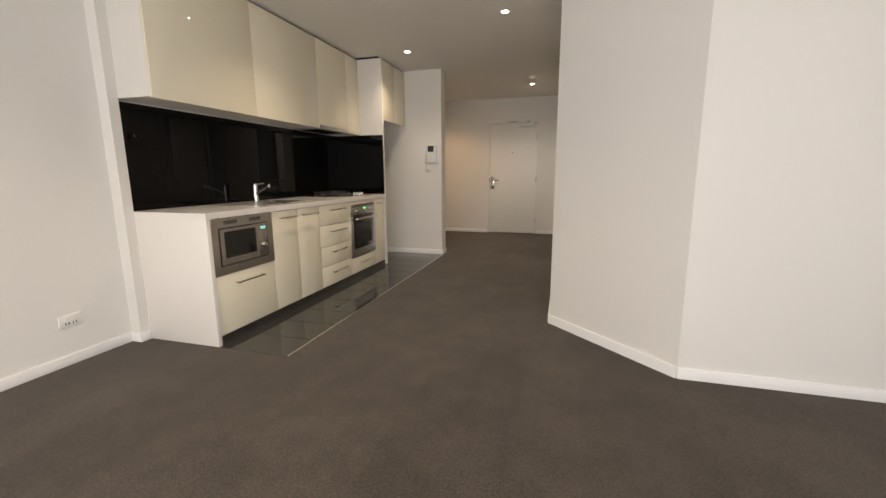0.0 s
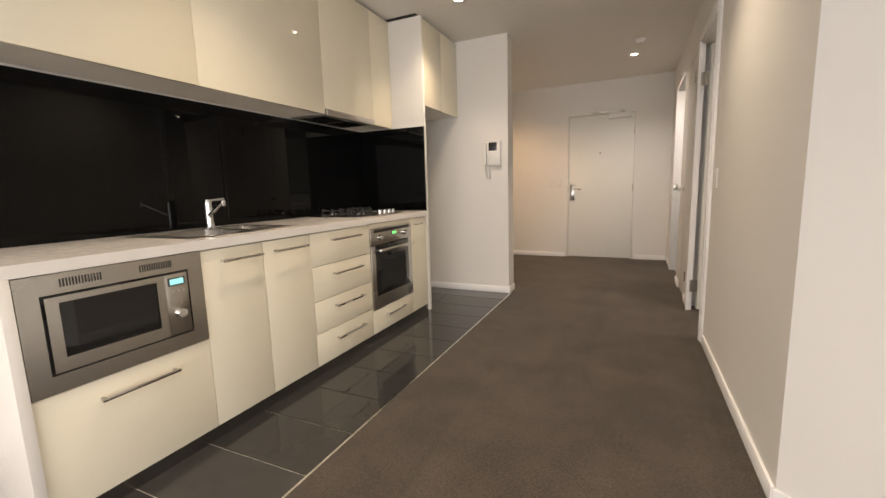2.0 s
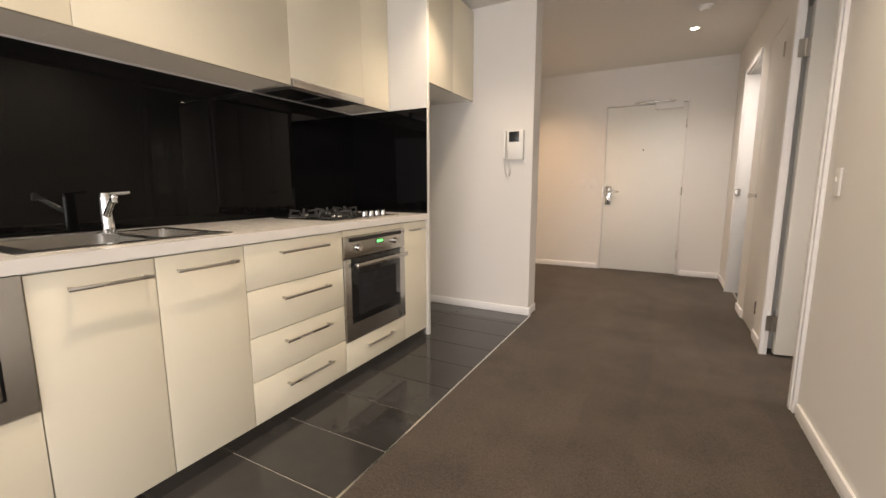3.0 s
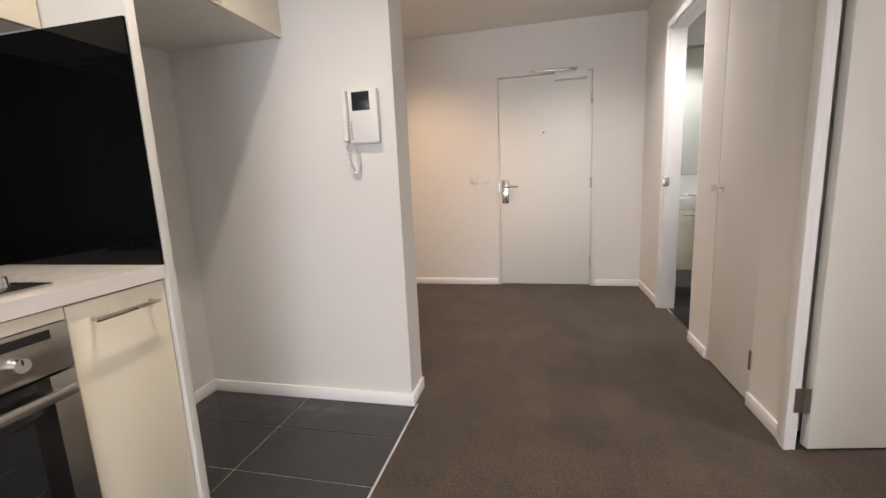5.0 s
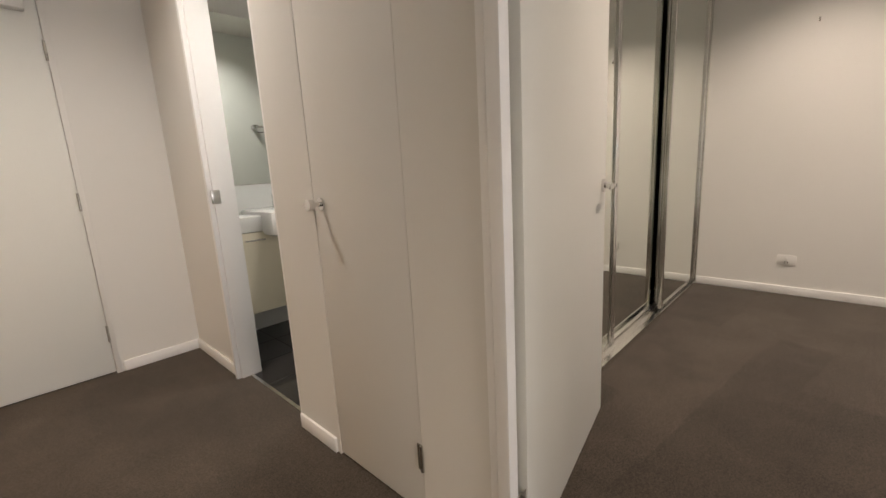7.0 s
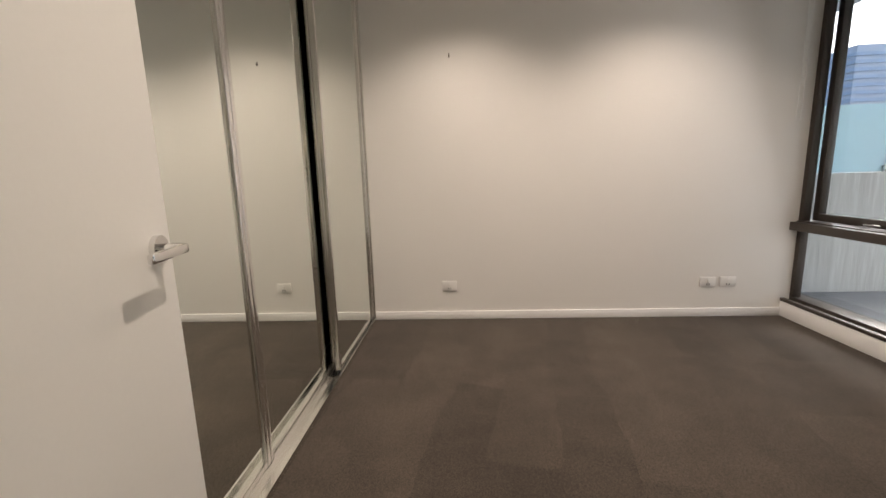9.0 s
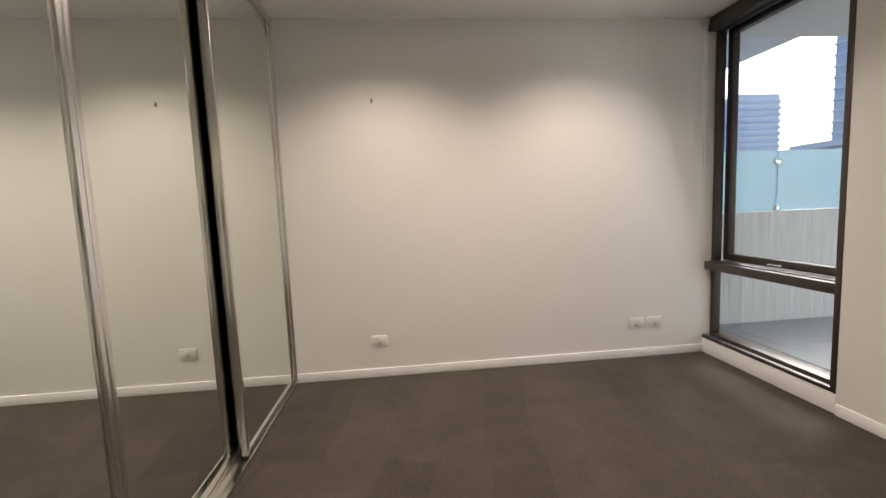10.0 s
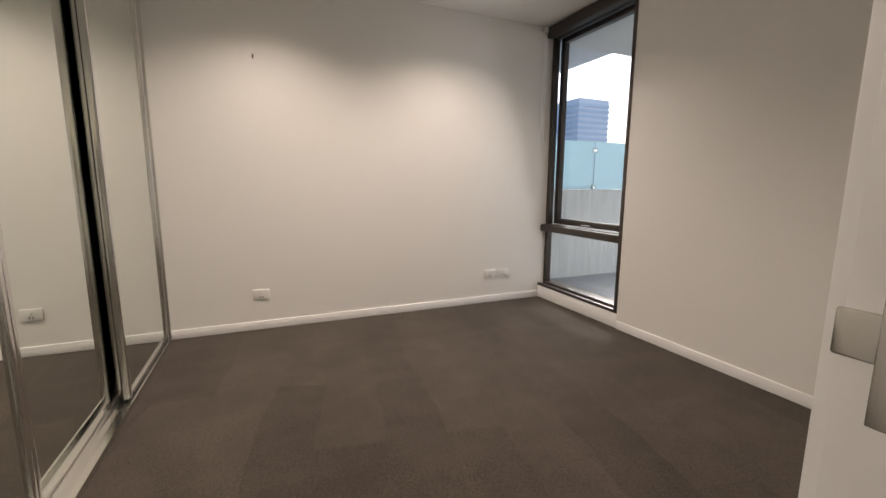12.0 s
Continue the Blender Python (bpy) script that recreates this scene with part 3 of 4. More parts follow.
bar_handle(d, 2.868, 3.090, 0.787)
d = front("door", c, 3.108, 3.438, DB, bt - 0.006)
bar_handle(d, 3.168, 3.398, 0.787)
c = cabinet(3.438, 4.014, "cream gloss cabinet with four stacked drawers")
for z0, z1, hz in ((0.648, bt - 0.006, 0.790), (0.445, 0.648, 0.584), (0.250, 0.445, 0.384), (DB, 0.250, 0.180)):
    d = front("drawer", c, 3.438, 4.014, z0, z1)
    bar_handle(d, 3.605, 3.895, hz)
c = thing("base_cabinet", "cream gloss cabinet with a low drawer under the oven", "cabinet", "kitchen base cabinets")
part("carcass", one(-2.43, KX - 0.020, 4.016, 4.594, DB, 0.226), CARCASS, c)
d = front("drawer", c, 4.014, 4.596, DB, 0.228)
bar_handle(d, 4.175, 4.445, 0.165)
part("filler", one(KX - 0.02, KX, 4.016, 4.594, 0.812, bt - 0.005), CREAM, c)
c = cabinet(4.596, 4.880, "narrow cream gloss cabinet beside the oven")
d = front("door", c, 4.596, 4.880, DB, bt - 0.006)
bar_handle(d, 4.645, 4.835, 0.790)
kk = thing("kickboard", "dark recessed kickboard below the kitchen cabinets", "kickboard")
part("board", one(KX - 0.020, KX - 0.006, 2.198, 4.880, 0, DB - 0.002), KICK, kk)

# microwave
mw = thing("microwave", "built-in stainless steel microwave with black glass door", "microwave")
y0, y1, z0, z1 = 2.200, 2.782, 0.466, 0.844
iy0, iy1, iz0, iz1 = 2.256, 2.722, 0.522, 0.780
part("body", one(-2.35, KX - 0.03, 2.24, 2.76, 0.49, 0.83), DARK, mw)
part("trim_frame", ring_plate(KX - 0.03, KX + 0.006, (y0, y1, z0, z1), (iy0, iy1, iz0, iz1)), STEEL, mw, "brushed steel surround")
part("shadow_gap", ring_plate(KX - 0.03, KX - 0.004, (iy0, iy1, iz0, iz1), (iy0 + 0.007, iy1 - 0.007, iz0 + 0.007, iz1 - 0.007)), DARK, mw, "dark gap round the door")
dy1 = 2.622
md = part("door", ring_plate(KX - 0.02, KX + 0.012, (iy0 + 0.008, dy1, iz0 + 0.008, iz1 - 0.008), (iy0 + 0.042, dy1 - 0.028, iz0 + 0.052, iz1 - 0.028)), STEEL, mw)
part("window", one(KX - 0.02, KX + 0.006, iy0 + 0.042, dy1 - 0.028, iz0 + 0.052, iz1 - 0.028), OVENGLASS, md, "dark glass window")
part("maker_mark", one(KX + 0.012, KX + 0.013, 2.42, 2.455, iz0 + 0.022, iz0 + 0.030), ALU, md)
cp = part("control_panel", one(KX - 0.02, KX + 0.010, dy1 + 0.002, iy1 - 0.008, iz0 + 0.008, iz1 - 0.008, 0.002), STEEL, mw)
part("display_bezel", one(KX + 0.010, KX + 0.0115, 2.636, 2.703, 0.725, 0.757), DARK, cp)
part("display", one(KX + 0.0115, KX + 0.0125, 2.643, 2.696, 0.730, 0.752), CYAN, cp, "lit cyan display")
for k in range(3):
    part("button", rod(bmesh.new(), (KX + 0.010, 2.649 + k * 0.021, 0.704), (KX + 0.013, 2.649 + k * 0.021, 0.704), 0.005, 12), CHROME, cp)
part("dial", rod(bmesh.new(), (KX + 0.010, 2.671, 0.613), (KX + 0.030, 2.671, 0.613), 0.021, 28, 0.018), CHROME, cp)
for grp in (2.310, 2.545):
    for k in range(14):
        y = grp + k * 0.0085
        part("vent_slot", one(KX + 0.005, KX + 0.0068, y, y + 0.0042, 0.800, 0.826), DARK, mw)

# oven
ov = thing("oven", "built-in stainless steel oven with black glass door", "oven")
y0, y1 = 4.018, 4.592
part("body", one(-2.38, KX - 0.02, y0 + 0.01, y1 - 0.01, 0.240, 0.80), DARK, ov)
cp = part("control_panel", one(KX - 0.02, KX + 0.008, y0, y1, 0.694, 0.810, 0.002), STEEL, ov)
part("vent_strip", one(KX, KX + 0.0095, y0 + 0.040, y1 - 0.040, 0.779, 0.801), DARK, cp, "dark vent slot above the controls")
for y in (y0 + 0.105, y1 - 0.115):
    kb = part("knob", rod(bmesh.new(), (KX + 0.008, y, 0.745), (KX + 0.032, y, 0.745), 0.019, 24, 0.016), CHROME, cp, "chrome control knob")
    part("pointer", one(KX + 0.032, KX + 0.0335, y - 0.0015, y + 0.0015, 0.747, 0.759), DARK, kb)
part("clock_window", one(KX + 0.008, KX + 0.0092, 4.290, 4.362, 0.748, 0.772), DARK, cp)
for k, y in enumerate((4.302, 4.314, 4.332, 4.344)):
    part("digit", one(KX + 0.0092, KX + 0.0098, y, y + 0.008, 0.753, 0.767), GREEN, cp, "green lit clock digit")
for k in range(6):
    part("button", rod(bmesh.new(), (KX + 0.008, 4.288 + k * 0.016, 0.727), (KX + 0.010, 4.288 + k * 0.016, 0.727), 0.003, 8), CHROME, cp)
dr = part("door", one(KX - 0.02, KX + 0.008, y0, y1, 0.232, 0.688, 0.002), STEEL, ov)
part("glass", one(KX, KX + 0.0098, y0 + 0.050, y1 - 0.058, 0.326, 0.6875, 0.0008), OVENGLASS, dr, "black glass oven window")
part("inner_window", one(KX + 0.0098, KX + 0.0103, y0 + 0.105, y1 - 0.105, 0.365, 0.600), SCREEN, dr)
for z in (0.43, 0.52):
    part("rack_line", one(KX + 0.0103, KX + 0.0106, y0 + 0.115, y1 - 0.115, z, z + 0.003), KICK, dr)
hb = box(bmesh.new(), KX + 0.038, KX + 0.056, y0 + 0.055, y1 - 0.030, 0.640, 0.666, 0.007)
for y in (y0 + 0.085, y1 - 0.060):
    box(hb, KX + 0.008, KX + 0.04, y - 0.008, y + 0.008, 0.644, 0.660, 0.002)
part("handle", hb, STEEL, dr, "steel bar handle")

# gas hob
hb_ = thing("gas_hob", "stainless gas hob with black iron trivets and chrome knobs", "stove")
hx0, hx1, hy0, hy1 = -2.335, -1.855, 4.03, 4.62
part("plate", one(hx0, hx1, hy0, hy1, ct, ct + 0.010, 0.004), STEEL, hb_)
for bx_, by_, br in ((-2.215, 4.15, 0.036), (-1.985, 4.17, 0.048), (-2.215, 4.345, 0.030), (-2.215, 4.51, 0.036)):
    bm = rod(bmesh.new(), (bx_, by_, ct + 0.010), (bx_, by_, ct + 0.024), br, 24, br * 0.85)
    q = part("burner", bm, ALU, hb_)
    part("burner_cap", rod(bmesh.new(), (bx_, by_, ct + 0.024), (bx_, by_, ct + 0.032), br * 0.8, 24, br * 0.72), IRON, q)
    bm = bmesh.new()
    n, r0 = 20, br + 0.032
    for i in range(n):
        p0, p1 = 2 * math.pi * i / n, 2 * math.pi * (i + 1) / n
        rod(bm, (bx_ + r0 * math.cos(p0), by_ + r0 * math.sin(p0), ct + 0.015), (bx_ + r0 * math.cos(p1), by_ + r0 * math.sin(p1), ct + 0.015), 0.005, 6)
    for i in range(4):
        p = math.pi / 4 + i * math.pi / 2
        dx, dy = math.cos(p), math.sin(p)
        rod(bm, (bx_ + dx * (r0 + 0.012), by_ + dy * (r0 + 0.012), ct + 0.012), (bx_ + dx * (r0 + 0.002), by_ + dy * (r0 + 0.002), ct + 0.046), 0.007, 8, 0.006)
        rod(bm, (bx_ + dx * (r0 + 0.010), by_ + dy * (r0 + 0.010), ct + 0.050), (bx_ + dx * br * 0.55, by_ + dy * br * 0.55, ct + 0.042), 0.007, 8, 0.004)
    part("trivet", bm, IRON, hb_, "black cast iron trivet with four fingers")
for k in range(4):
    y = 4.375 + k * 0.062
    kb = part("knob", rod(bmesh.new(), (-1.945, y, ct + 0.010), (-1.945, y, ct + 0.034), 0.021, 20, 0.018), CHROME, hb_, "chrome control knob")
    part("grip", one(-1.962, -1.928, y - 0.004, y + 0.004, ct + 0.034, ct + 0.042, 0.002), CHROME, kb)

# sink and tap
sk = thing("sink", "stainless one and a half bowl sink set in the bench", "sink")


def bowl(y0, y1, depth):
    bm = bmesh.new()
    box(bm, SX0 + 0.02, SX1 - 0.02, y0, y1, ct - depth, ct + 0.002)
    top = [f for f in bm.faces if f.normal.z > 0.9]
    bmesh.ops.delete(bm, geom=top, context="FACES")
    es = [e for e in bm.edges if len(e.link_faces) == 2]
    bmesh.ops.bevel(bm, geom=es, offset=0.03, segments=4, affect="EDGES", profile=0.5)
    bmesh.ops.reverse_faces(bm, faces=bm.faces[:])
    return part("bowl", bm, STEEL, sk)


bowl(2.85, 3.17, 0.15)
b2 = bowl(3.21, 3.40, 0.09)
part("rim", boxes([(SX0 - 0.04, SX0 + 0.021, 2.80, 3.44, ct, ct + 0.004), (SX1 - 0.021, SX1 + 0.035, 2.80, 3.44, ct, ct + 0.004), (SX0 + 0.021, SX1 - 0.021, 2.80, 2.851, ct, ct + 0.004),
                   (SX0 + 0.021, SX1 - 0.021, 3.169, 3.211, ct, ct + 0.004), (SX0 + 0.021, SX1 - 0.021, 3.399, 3.44, ct, ct + 0.004)], 0.0015), STEEL, sk)
for y in (3.01, 3.305):
    dz = ct - (0.15 if y < 3.1 else 0.09)
    part("waste", rod(bmesh.new(), (-2.10, y, dz), (-2.10, y, dz + 0.004), 0.03, 24), CHROME, sk)
tp = thing("mixer_tap", "chrome mixer tap with lever standing behind the sink", "tap")
TX, TY = -2.275, 3.19
bm = rod(bmesh.new(), (TX, TY, ct + 0.004), (TX, TY, ct + 0.145), 0.023, 24, 0.021)
rod(bm, (TX, TY, ct), (TX, TY, ct + 0.010), 0.030, 24)
part("body", bm, CHROME, tp)
bm = rod(bmesh.new(), (TX + 0.01, TY - 0.005, ct + 0.075), (TX + 0.185, TY - 0.05, ct + 0.150), 0.013, 16, 0.011)
ball(bm, (TX + 0.185, TY - 0.05, ct + 0.150), 0.0125)
rod(bm, (TX + 0.183, TY - 0.05, ct + 0.150), (TX + 0.190, TY - 0.052, ct + 0.128), 0.011, 16)
part("spout", bm, CHROME, tp)
bm = rod(bmesh.new(), (TX, TY, ct + 0.145), (TX, TY, ct + 0.162), 0.021, 24, 0.018)
rod(bm, (TX, TY, ct + 0.155), (TX + 0.03, TY + 0.075, ct + 0.163), 0.007, 12)
part("lever", bm, CHROME, tp)

# overheads
OX = -2.10
for y0, y1, zb in ((2.165, 3.085, 1.605), (3.085, 4.000, 1.605), (4.000, 4.592, 1.642), (4.592, 4.880, 1.605)):
    c = thing("wall_cabinet", "cream gloss handleless wall cabinet above the bench", "cabinet", "kitchen wall cabinets")
    part("carcass", one(-2.435, OX - 0.020, y0 + 0.001, y1 - 0.001, zb + 0.004, H - 0.022), CARCASS, c)
    part("door", one(OX - 0.019, OX, y0 + 0.0007, y1 - 0.0007, zb - 0.004, H - 0.022, 0.001), CREAM, c)
c = thing("wall_cabinet", "cream gloss deep cabinet above the fridge recess", "cabinet", "kitchen wall cabinets")
part("carcass", one(-2.435, KX - 0.020, 4.914, 5.688, 1.785, H - 0.022), CARCASS, c)
part("door", one(KX - 0.019, KX, 4.914, 5.295, 1.780, H - 0.022, 0.001), CREAM, c)
part("door", one(KX - 0.019, KX, 5.297, 5.686, 1.780, H - 0.022, 0.001), CREAM, c)
# solid dark strip: the cabinet-top shadow gap is put in as colour
structure("trim", boxes([(-2.435, OX - 0.03, 2.185, 4.880, H - 0.022, H), (-2.435, KX - 0.03, 4.880, 5.688, H - 0.022, H)]), GAP, "near-black strip painted as the shadow gap above the wall cabinets", "trim")
hd = thing("range_hood", "slide-out stainless range hood under the wall cabinets", "range hood")
part("body", one(-2.42, OX - 0.02, 4.008, 4.584, 1.602, 1.640, 0.002), STEEL, hd)
part("front_rail", one(OX - 0.02, OX + 0.014, 4.004, 4.588, 1.594, 1.637, 0.003), STEEL, hd, "steel pull-out front rail")
for k in range(2):
    part("filter", one(-2.38, OX - 0.05, 4.040 + k * 0.265, 4.292 + k * 0.265, 1.597, 1.603), ALU, hd, "grey mesh grease filter")
part("lamp_lens", one(-2.16, OX - 0.045, 4.25, 4.34, 1.599, 1.602), PLASTIC, hd)

# tiled kitchen floor
bed = structure("floor_tiles", one(-2.44, -1.268, 2.165, 5.69, -0.10, -0.004), GROUT, "polished dark grey floor tiles with pale joints in the kitchen", "tiled floor")
structure("trim", one(-1.268, -1.258, 2.165, 5.69, -0.05, 0.003), ALU, "thin aluminium strip between tiles and carpet", "floor trim")
g = 0.0028
tile_mesh = {}
ys = [2.167] + [2.442 + 0.2965 * i for i in range(11)] + [5.688]
for i in range(len(ys) - 1):
    for x0, x1 in ((-2.44, -1.862), (-1.862, -1.268)):
        w, l = round(x1 - x0 - 2 * g, 4), round(ys[i + 1] - ys[i] - 2 * g, 4)
        if (w, l) not in tile_mesh:
            tile_mesh[w, l] = mesh_of("tile", one(-w / 2, w / 2, -l / 2, l / 2, -0.008, 0, 0.0012), TILE)
        t_ = new("tile", tile_mesh[w, l])
        t_.location = ((x0 + x1) / 2, (ys[i] + ys[i + 1]) / 2, 0)
        t_.parent = bed

# ---- wardrobe ----
wd = thing("wardrobe", "built-in wardrobe with three mirrored sliding doors in silver frames", "wardrobe")
part("bottom_track", boxes([(0.98, EX, MY - 0.055, MY - 0.047, 0, 0.030), (0.98, EX, MY - 0.047, MY + 0.075, 0, 0.012), (0.98, EX, MY + 0.004, MY + 0.010, 0.012, 0.028), (0.98, EX, MY + 0.067, MY + 0.075, 0.012, 0.030)]), ALU, wd, "silver double floor track")
part("top_track", boxes([(0.98, EX, MY - 0.055, MY + 0.075, H - 0.05, H - 0.001)]), ALU, wd)
part("side_channel", one(EX - 0.028, EX, MY - 0.05, MY + 0.07, 0.012, H - 0.05), ALU, wd)
# interior shade is painted: the back board is near-black
part("interior", boxes([(0.985, EX - 0.016, 6.46, 6.51, 0.012, H - 0.05)]), GAP, wd, "wardrobe back coloured near-black for the shade inside")


def mirror_door(x0, x1, y, fw=0.026):
    d = part("sliding_door", one(x0 + fw, x1 - fw, y, y + 0.006, 0.055, H - 0.075), MIRROR, wd, "mirrored sliding door")
    for a, b in ((x0, x0 + fw), (x1 - fw, x1)):
        bm = box(bmesh.new(), a, b, y - 0.012, y + 0.022, 0.028, H - 0.05, 0.006, 4)
        part("stile", bm, ALU, d, "rounded silver stile")
    for a, b in ((0.026, 0.055), (H - 0.075, H - 0.05)):
        part("rail", box(bmesh.new(), x0 + fw, x1 - fw, y - 0.010, y + 0.018, a, b, 0.002), ALU, d)
    return d


mirror_door(2.622, EX - 0.028, MY - 0.028)
mirror_door(1.845, 2.700, MY + 0.020)
mirror_door(0.985, 1.847, MY + 0.020)

# ---- bedroom window ----
structure("window_sill", boxes([(2.55, 3.74, 2.55, SY, 0, 0.115)], 0.003), TRIM, "white boxed plinth below the bedroom window", "window sill")
win = thing("window_1", "tall dark bronze aluminium window with awning sash", "window")
win["kind"] = "structure"
wx0, wx1, wy0, wy1 = 2.55, 3.74, 2.575, 2.715
part("window_frame", boxes([(wx0 + 0.001, wx0 + 0.032, wy0, SY + 0.004, 0.116, 2.395), (wx1 - 0.05, wx1, wy0, wy1, 0.115, 2.47), (wx0 + 0.035, wx1 - 0.05, wy0, wy1, 0.115, 0.150), (wx0 + 0.034, EX - 0.001, SY - 0.030, SY + 0.003, 0.116, 0.140), (wx0 + 0.035, wx1 - 0.05, wy0, wy1, 2.42, 2.47)], 0.002), FRAME, win)
part("reveal_post", boxes([(3.53, wx1 - 0.05, 2.66, wy1, 0.150, 2.42)], 0.002), FRAME, win, "dark bronze post against the wall")
part("transom", boxes([(wx0 + 0.035, EX - 0.002, wy0, SY - 0.005, 0.655, 0.715), (wx0 + 0.035, wx1 - 0.05, wy1 - 0.05, wy1 + 0.012, 0.715, 0.722)], 0.003), FRAME, win)
s = part("sash", boxes([(wx0 + 0.037, wx0 + 0.075, 2.580, 2.635, 0.724, 2.418), (3.50, 3.545, 2.580, 2.635, 0.724, 2.418), (wx0 + 0.075, 3.50, 2.580, 2.635, 0.724, 0.775), (wx0 + 0.075, 3.50, 2.580, 2.635, 2.37, 2.418)], 0.002), FRAME, win, "bronze awning sash")
pn = part("pane", one(wx0 + 0.075, 3.50, 2.596, 2.602, 0.775, 2.37), PANE, win)
pn.visible_shadow = False
pn = part("pane", one(3.545, wx1 - 0.05, 2.588, 2.594, 0.722, 2.42), PANE, win)
pn.visible_shadow = False
pn = part("pane", one(wx0 + 0.035, wx1 - 0.05, 2.596, 2.602, 0.150, 0.655), PANE, win)
pn.visible_shadow = False
hb = box(bmesh.new(), 3.02, 3.13, 2.637, 2.665, 0.735, 0.747, 0.004)
box(hb, 3.06, 3.09, 2.635, 2.66, 0.728, 0.742, 0.003)
part("winder", hb, CHROME, win, "chrome window winder")
for z in (1.12, 1.78):
    part("stay", one(wx0 + 0.05, wx0 + 0.13, 2.64, 2.652, z, z + 0.008), DARK, win)
bl = thing("roller_blind", "dark roller blind rolled up in its box at the window head", "blind")
part("cassette", one(2.56, 3.56, 2.69, 2.79, 2.40, 2.492, 0.010), FRAME, bl)
part("roll", rod(bmesh.new(), (2.58, 2.70, 2.41), (3.545, 2.70, 2.41), 0.028, 20), DARK, bl)
cb = rod(bmesh.new(), (3.548, 2.795, 2.47), (3.548, 2.795, 1.43), 0.0025, 8)
rod(cb, (3.548, 2.825, 2.47), (3.548, 2.825, 1.43), 0.0025, 8)
rod(cb, (3.548, 2.795, 1.43), (3.548, 2.825, 1.43), 0.0025, 8)
part("chain", cb, PLASTIC, bl, "white bead chain loop")
part("chain_bracket", one(3.54, EX, 2.785, 2.835, 2.445, 2.488, 0.003), PLASTIC, bl)

# living room glazing
for nm, rows, panes in (("window_2", [(-2.2, -2.14, -2.39, -2.33, 0, 2.42), (-0.75, -0.69, -2.39, -2.33, 0, 2.42), (0.69, 0.75, -2.39, -2.33, 0, 2.42), (2.14, 2.2, -2.39, -2.33, 0, 2.42), (-2.14, 2.14, -2.39, -2.33, 0, 0.06), (-2.14, 2.14, -2.39, -2.33, 2.36, 2.42)],
                         [(-2.14, -0.75, -2.363, -2.357, 0.06, 2.36), (-0.69, 0.69, -2.363, -2.357, 0.06, 2.36), (0.75, 2.14, -2.363, -2.357, 0.06, 2.36)]),
                        ("window_3", [(2.49, 2.55, -1.6, -1.54, 0, 2.42), (2.49, 2.55, -0.23, -0.17, 0, 2.42), (2.49, 2.55, 1.14, 1.2, 0, 2.42), (2.49, 2.55, -1.54, 1.14, 0, 0.06), (2.49, 2.55, -1.54, 1.14, 2.36, 2.42)],
                         [(2.517, 2.523, -1.54, -0.23, 0.06, 2.36), (2.517, 2.523, -0.17, 1.14, 0.06, 2.36)])):
    w = thing(nm, "full height glazed sliding door to the balcony", "window")
    w["kind"] = "structure"
    part("window_frame", boxes(rows), FRAME, w)
    for p in panes:
        q = part("pane", one(*p), PANE, w)
        q.visible_shadow = False

# ---- bathroom ----
bf = structure("floor_bathroom", one(0.34, 2.3, 6.55, NY, -0.10, -0.006), GROUT, "dark tiled bathroom floor", "tiled floor")
for i in range(6):
    for j in range(5):
        x0, y0 = 0.356 + i * 0.32, 6.602 + j * 0.30
        w, l = 0.316, min(0.296, NY - y0 - 0.002)
        key = ("b", w, round(l, 3))
        if key not in tile_mesh:
            tile_mesh[key] = mesh_of("tile", one(0, w, 0, l, -0.008, 0, 0.001), TILE)
        t_ = new("tile", tile_mesh[key])
        t_.location = (x0, y0, -0.001)
        t_.parent = bf
structure("trim", one(0.335, 0.352, 6.714, 7.386, -0.02, 0.004), ALU, "aluminium threshold strip at the bathroom door", "floor trim")
van = thing("vanity", "white gloss wall-hung vanity with drawers", "vanity")
vy = 7.64
part("carcass", one(0.42, 1.62, vy + 0.02, NY - 0.012, 0.262, 0.775), CARCASS, van)
for k in range(3):
    d = part("drawer", one(0.42 + k * 0.40, 0.817 + k * 0.40, vy, vy + 0.018, 0.264, 0.772, 0.001), CREAM, van)
    part("handle", boxes([(0.50 + k * 0.36, 0.62 + k * 0.36, vy - 0.03, vy - 0.02, 0.722, 0.730), (0.505 + k * 0.36, 0.513 + k * 0.36, vy - 0.02, vy, 0.722, 0.730), (0.607 + k * 0.36, 0.615 + k * 0.36, vy - 0.02, vy, 0.722, 0.730)]), STEEL, d)
part("top", one(0.41, 1.63, vy - 0.005, NY - 0.012, 0.775, 0.870, 0.004), CERAMIC, van, "white stone vanity top")
bs = thing("basin", "white ceramic semi-recessed basin on the vanity", "basin")
bm = one(0.62, 1.16, vy - 0.14, NY - 0.10, 0.742, 0.900, 0.035)
part("bowl", bm, CERAMIC, bs)
bm = bmesh.new()
ball(bm, (0.89, vy + 0.05, 0.900), 0.19, (1.1, 0.85, 0.012))
part("water_hollow", bm, WTILE, bs)
tp2 = thing("basin_tap", "chrome basin mixer tap", "tap")
bm = rod(bmesh.new(), (0.86, 7.93, 0.90), (0.86, 7.93, 0.985), 0.022, 18)
rod(bm, (0.86, 7.93, 0.945), (0.855, 7.82, 0.930), 0.014, 14)
rod(bm, (0.86, 7.93, 0.985), (0.87, 7.87, 1.01), 0.010, 12)
part("tap_body", bm, CHROME, tp2)
structure("wall_tiles", boxes([(0.40, 2.2, NY - 0.010, NY, 0.0, 1.06)]), WTILE, "white wall tiles behind the basin", "wall tiles")
mr = thing("bathroom_mirror", "frameless mirror above the basin up to the ceiling", "mirror")
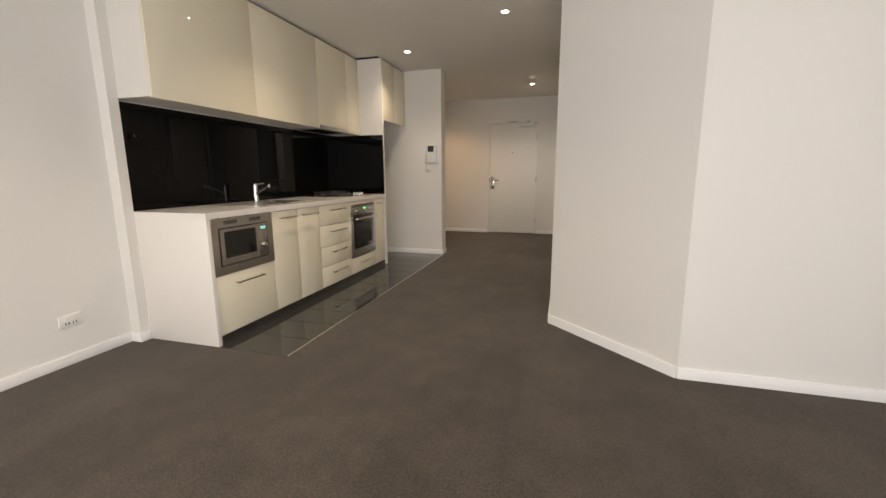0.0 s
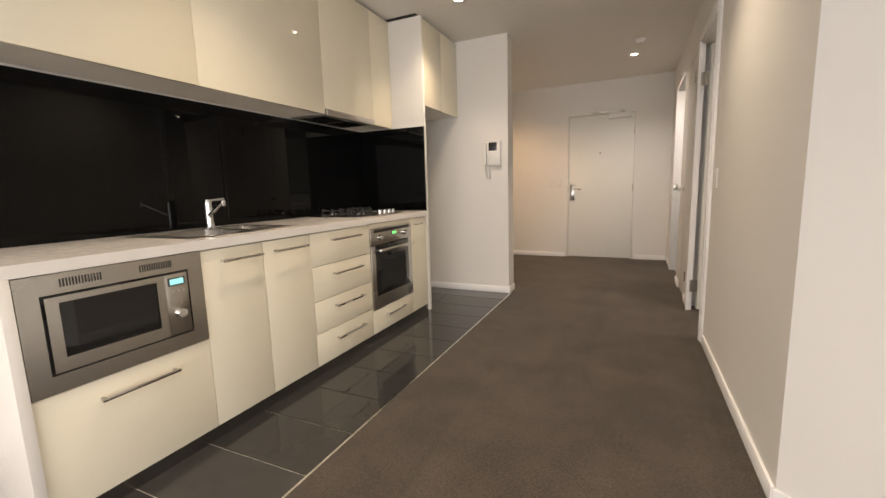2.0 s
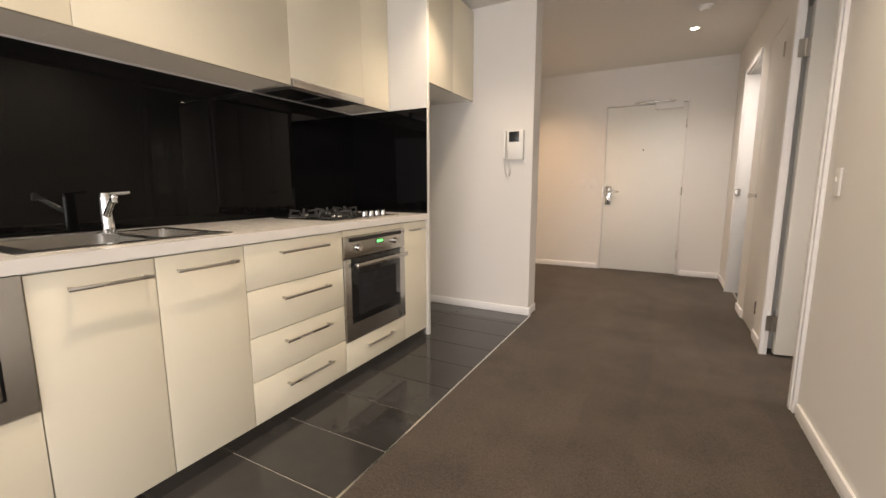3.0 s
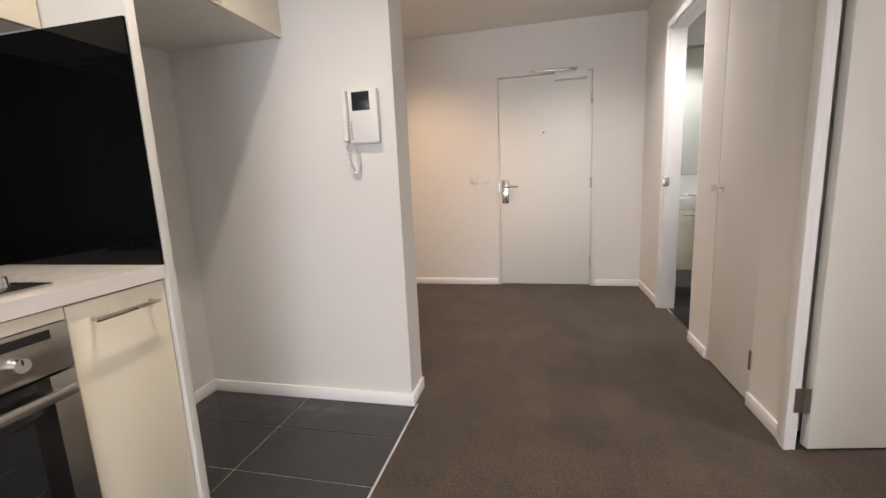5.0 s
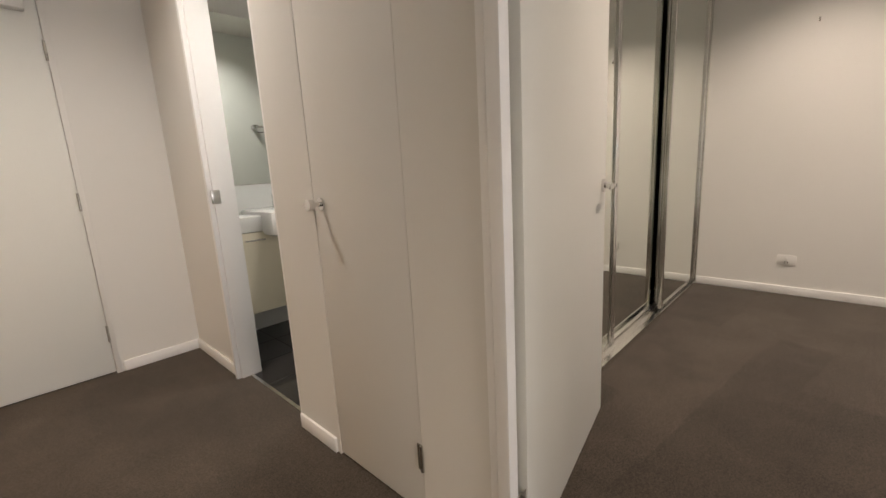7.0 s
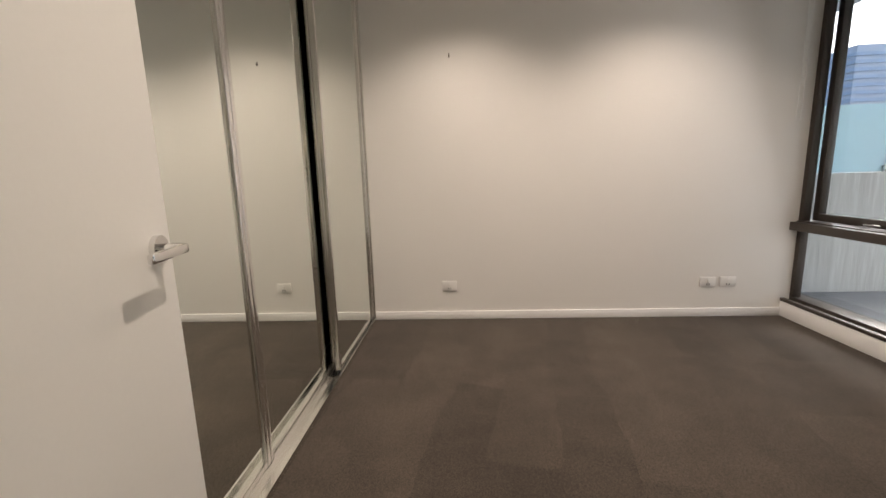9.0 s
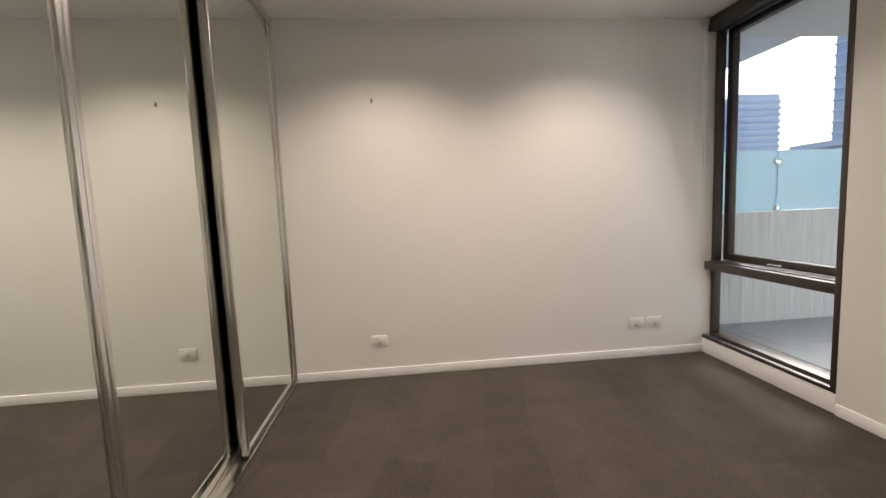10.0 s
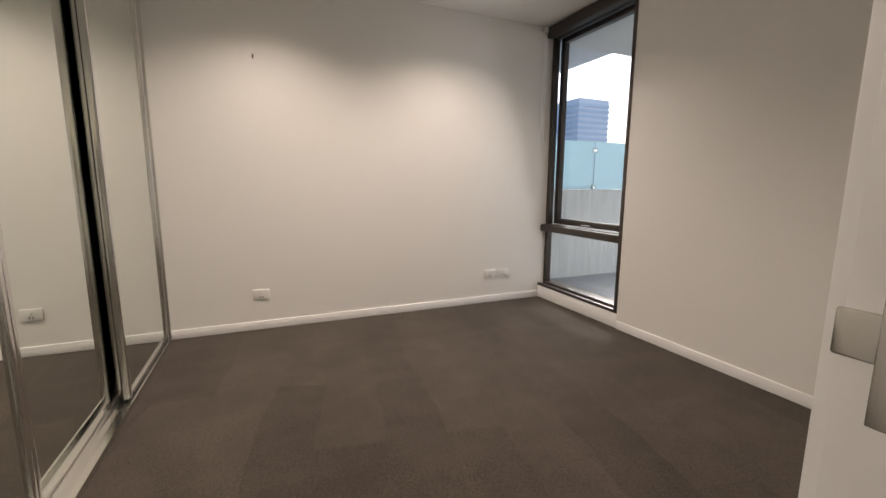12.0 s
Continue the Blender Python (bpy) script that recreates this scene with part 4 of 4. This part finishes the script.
part("sheet", one(0.41, 2.19, NY - 0.016, NY - 0.010, 1.062, 2.16), MIRROR, mr)
part("edge_strip", one(0.41, 2.19, NY - 0.018, NY - 0.009, 1.056, 1.062), ALU, mr)
tr = thing("towel_rail", "chrome double towel rail on the bathroom wall", "towel rail")
bm = rod(bmesh.new(), (1.47, 6.66, 1.62), (2.05, 6.66, 1.62), 0.009)
part("bar", bm, CHROME, tr)
part("bar", rod(bmesh.new(), (1.47, 6.70, 1.56), (2.05, 6.70, 1.56), 0.007), CHROME, tr)
for x in (1.47, 2.05):
    part("bracket", one(x - 0.02, x + 0.02, 6.60, 6.675, 1.60, 1.64, 0.004), CHROME, tr)

# ---- ceiling fittings ----
def downlight(x, y, power, col=(1.0, 0.83, 0.62), size=120, aim=None, blend=0.9, group="ceiling downlights"):
    e = thing("downlight", "small round recessed ceiling downlight, lit", "ceiling light", group, at=(x, y, H))
    bm = bmesh.new()
    n = 24
    prof = ((0.046, 0.0), (0.045, -0.004), (0.034, -0.004), (0.030, 0.0))
    rings = [[bm.verts.new((r * math.cos(2 * math.pi * i / n), r * math.sin(2 * math.pi * i / n), z)) for i in range(n)] for r, z in prof]
    for a, b in zip(rings, rings[1:]):
        for i in range(n):
            bm.faces.new((a[i], a[(i + 1) % n], b[(i + 1) % n], b[i]))
    part("ring", bm, PLASTIC, e, "white trim ring")
    part("lamp", rod(bmesh.new(), (0, 0, -0.0005), (0, 0, -0.003), 0.030, 20), LAMP, e, "glowing lamp face")
    L = new("downlight_beam", bpy.data.lights.new("downlight_beam", "SPOT"))
    L.data.energy, L.data.color, L.data.spot_size, L.data.spot_blend, L.data.shadow_soft_size = power, col, radians(size), blend, 0.03
    L.matrix_world = look((x, y, H - 0.012), aim or (x, y + 0.0001, 0))
    return e


sd = thing("smoke_detector", "round white smoke detector on the hall ceiling", "smoke detector")
part("base", rod(bmesh.new(), (-0.15, 6.5, H), (-0.15, 6.5, H - 0.012), 0.055, 28), PLASTIC, sd)
part("cap", rod(bmesh.new(), (-0.15, 6.5, H - 0.038), (-0.15, 6.5, H - 0.012), 0.036, 28, 0.048), PLASTIC, sd)
for x, y in LIVING_LAMPS:
    downlight(x, y, P_LIVING)
for (x, y), tone, power in zip(HALL_LAMPS, ((1.0, 0.89, 0.77), (1.0, 0.66, 0.38)), (P_HALL, P_HALL * 1.2)):
    downlight(x, y, power, tone, size=136, blend=1.0)
for x, y in BED_LAMPS:
    downlight(x, y, P_BED, (1.0, 0.83, 0.68), size=134, blend=0.8, group="bedroom downlights")
downlight(1.0, 7.05, P_BATH, (1.0, 0.95, 0.86), 140, group="bathroom downlights")

# ---- outside ----
structure("ground", one(-900, 900, -900, 900, -16.2, -16), GROUND, "grey city ground far below the balcony", "ground")
structure("balcony_floor", boxes([(2.60, 4.32, -6.0, 2.53, -0.25, -0.05), (-2.6, 2.60, -6.0, -2.42, -0.25, -0.05), (3.74, 4.32, 2.53, 8.3, -0.25, -0.05)]), PAVER, "grey paved balcony floor", "balcony floor")
structure("parapet", boxes([(4.32, 4.50, -6.0, 8.3, -0.25, 1.04), (-2.6, 4.32, -6.2, -6.0, -0.25, 0.3)]), CONCRETE, "pale board-marked concrete balcony upstand", "parapet")
gb = thing("glass_balustrade", "frosted blue glass balustrade with steel clamps on the upstand", "balustrade")
for k in range(12):
    y = -5.4 + k * 1.13
    part("panel", one(4.40, 4.412, y + 0.012, y + 1.118, 1.045, 1.63), BLUEGLASS, gb)
    part("clamp", one(4.375, 4.437, y - 0.02, y + 0.02, 1.04, 1.10, 0.003), STEEL, gb)
    part("clamp", one(4.385, 4.427, y - 0.035, y + 0.035, 1.50, 1.55, 0.003), STEEL, gb)
ub = thing("upper_balcony", "grey concrete balcony of the floor above with glass front", "balcony")
part("slab", one(4.20, 7.0, 1.05, 8.3, 2.74, 2.83, 0.03), RENDERED, ub)
part("glass_front", one(4.23, 4.245, 1.30, 8.3, 2.83, 4.0), BLUEGLASS, ub)
part("support_wall", one(6.7, 7.0, 1.3, 8.3, -16, 2.74), RENDERED, ub)
part("end_wall", one(4.20, 4.34, 1.05, 1.28, 2.83, 4.2, 0.03), RENDERED, ub)
tw = thing("tower", "distant office tower with banded windows, coloured pale for haze", "building")
part("core", one(150, 172, -140, -123, -16, 39), RENDERED, tw)
for k in range(15):
    z = 2 + k * 2.4
    part("window_band", one(149.6, 172.4, -140.4, -122.6, z, z + 1.1), PALEGLASS, tw)
tw2 = thing("tower", "tall dark glass tower partly seen", "building")
part("core", one(100, 112, -150, -120, -16, 90), PALEGLASS, tw2)
for k in range(30):
    part("floor_edge", one(99.7, 112.3, -150.3, -119.7, -4 + k * 3.1, -3.4 + k * 3.1), RENDERED, tw2)
lb_ = thing("low_building", "low grey building with flat roof", "building")
part("core", one(62, 80, -100, -78, -16, 9.8), PALEGLASS, lb_)
part("roof_slab", one(60, 82, -102, -76.5, 9.8, 10.9), RENDERED, lb_)
op = thing("apartment_building", "dark apartment building with white balcony edges across the street", "building")
part("core", one(-14, 22, -44, -26, -16, 14), FACADE, op)
for k in range(9):
    part("balcony_edge", one(2.0, 14, -26.0, -24.6, -14 + k * 3.1, -13.3 + k * 3.1), RENDERED, op)
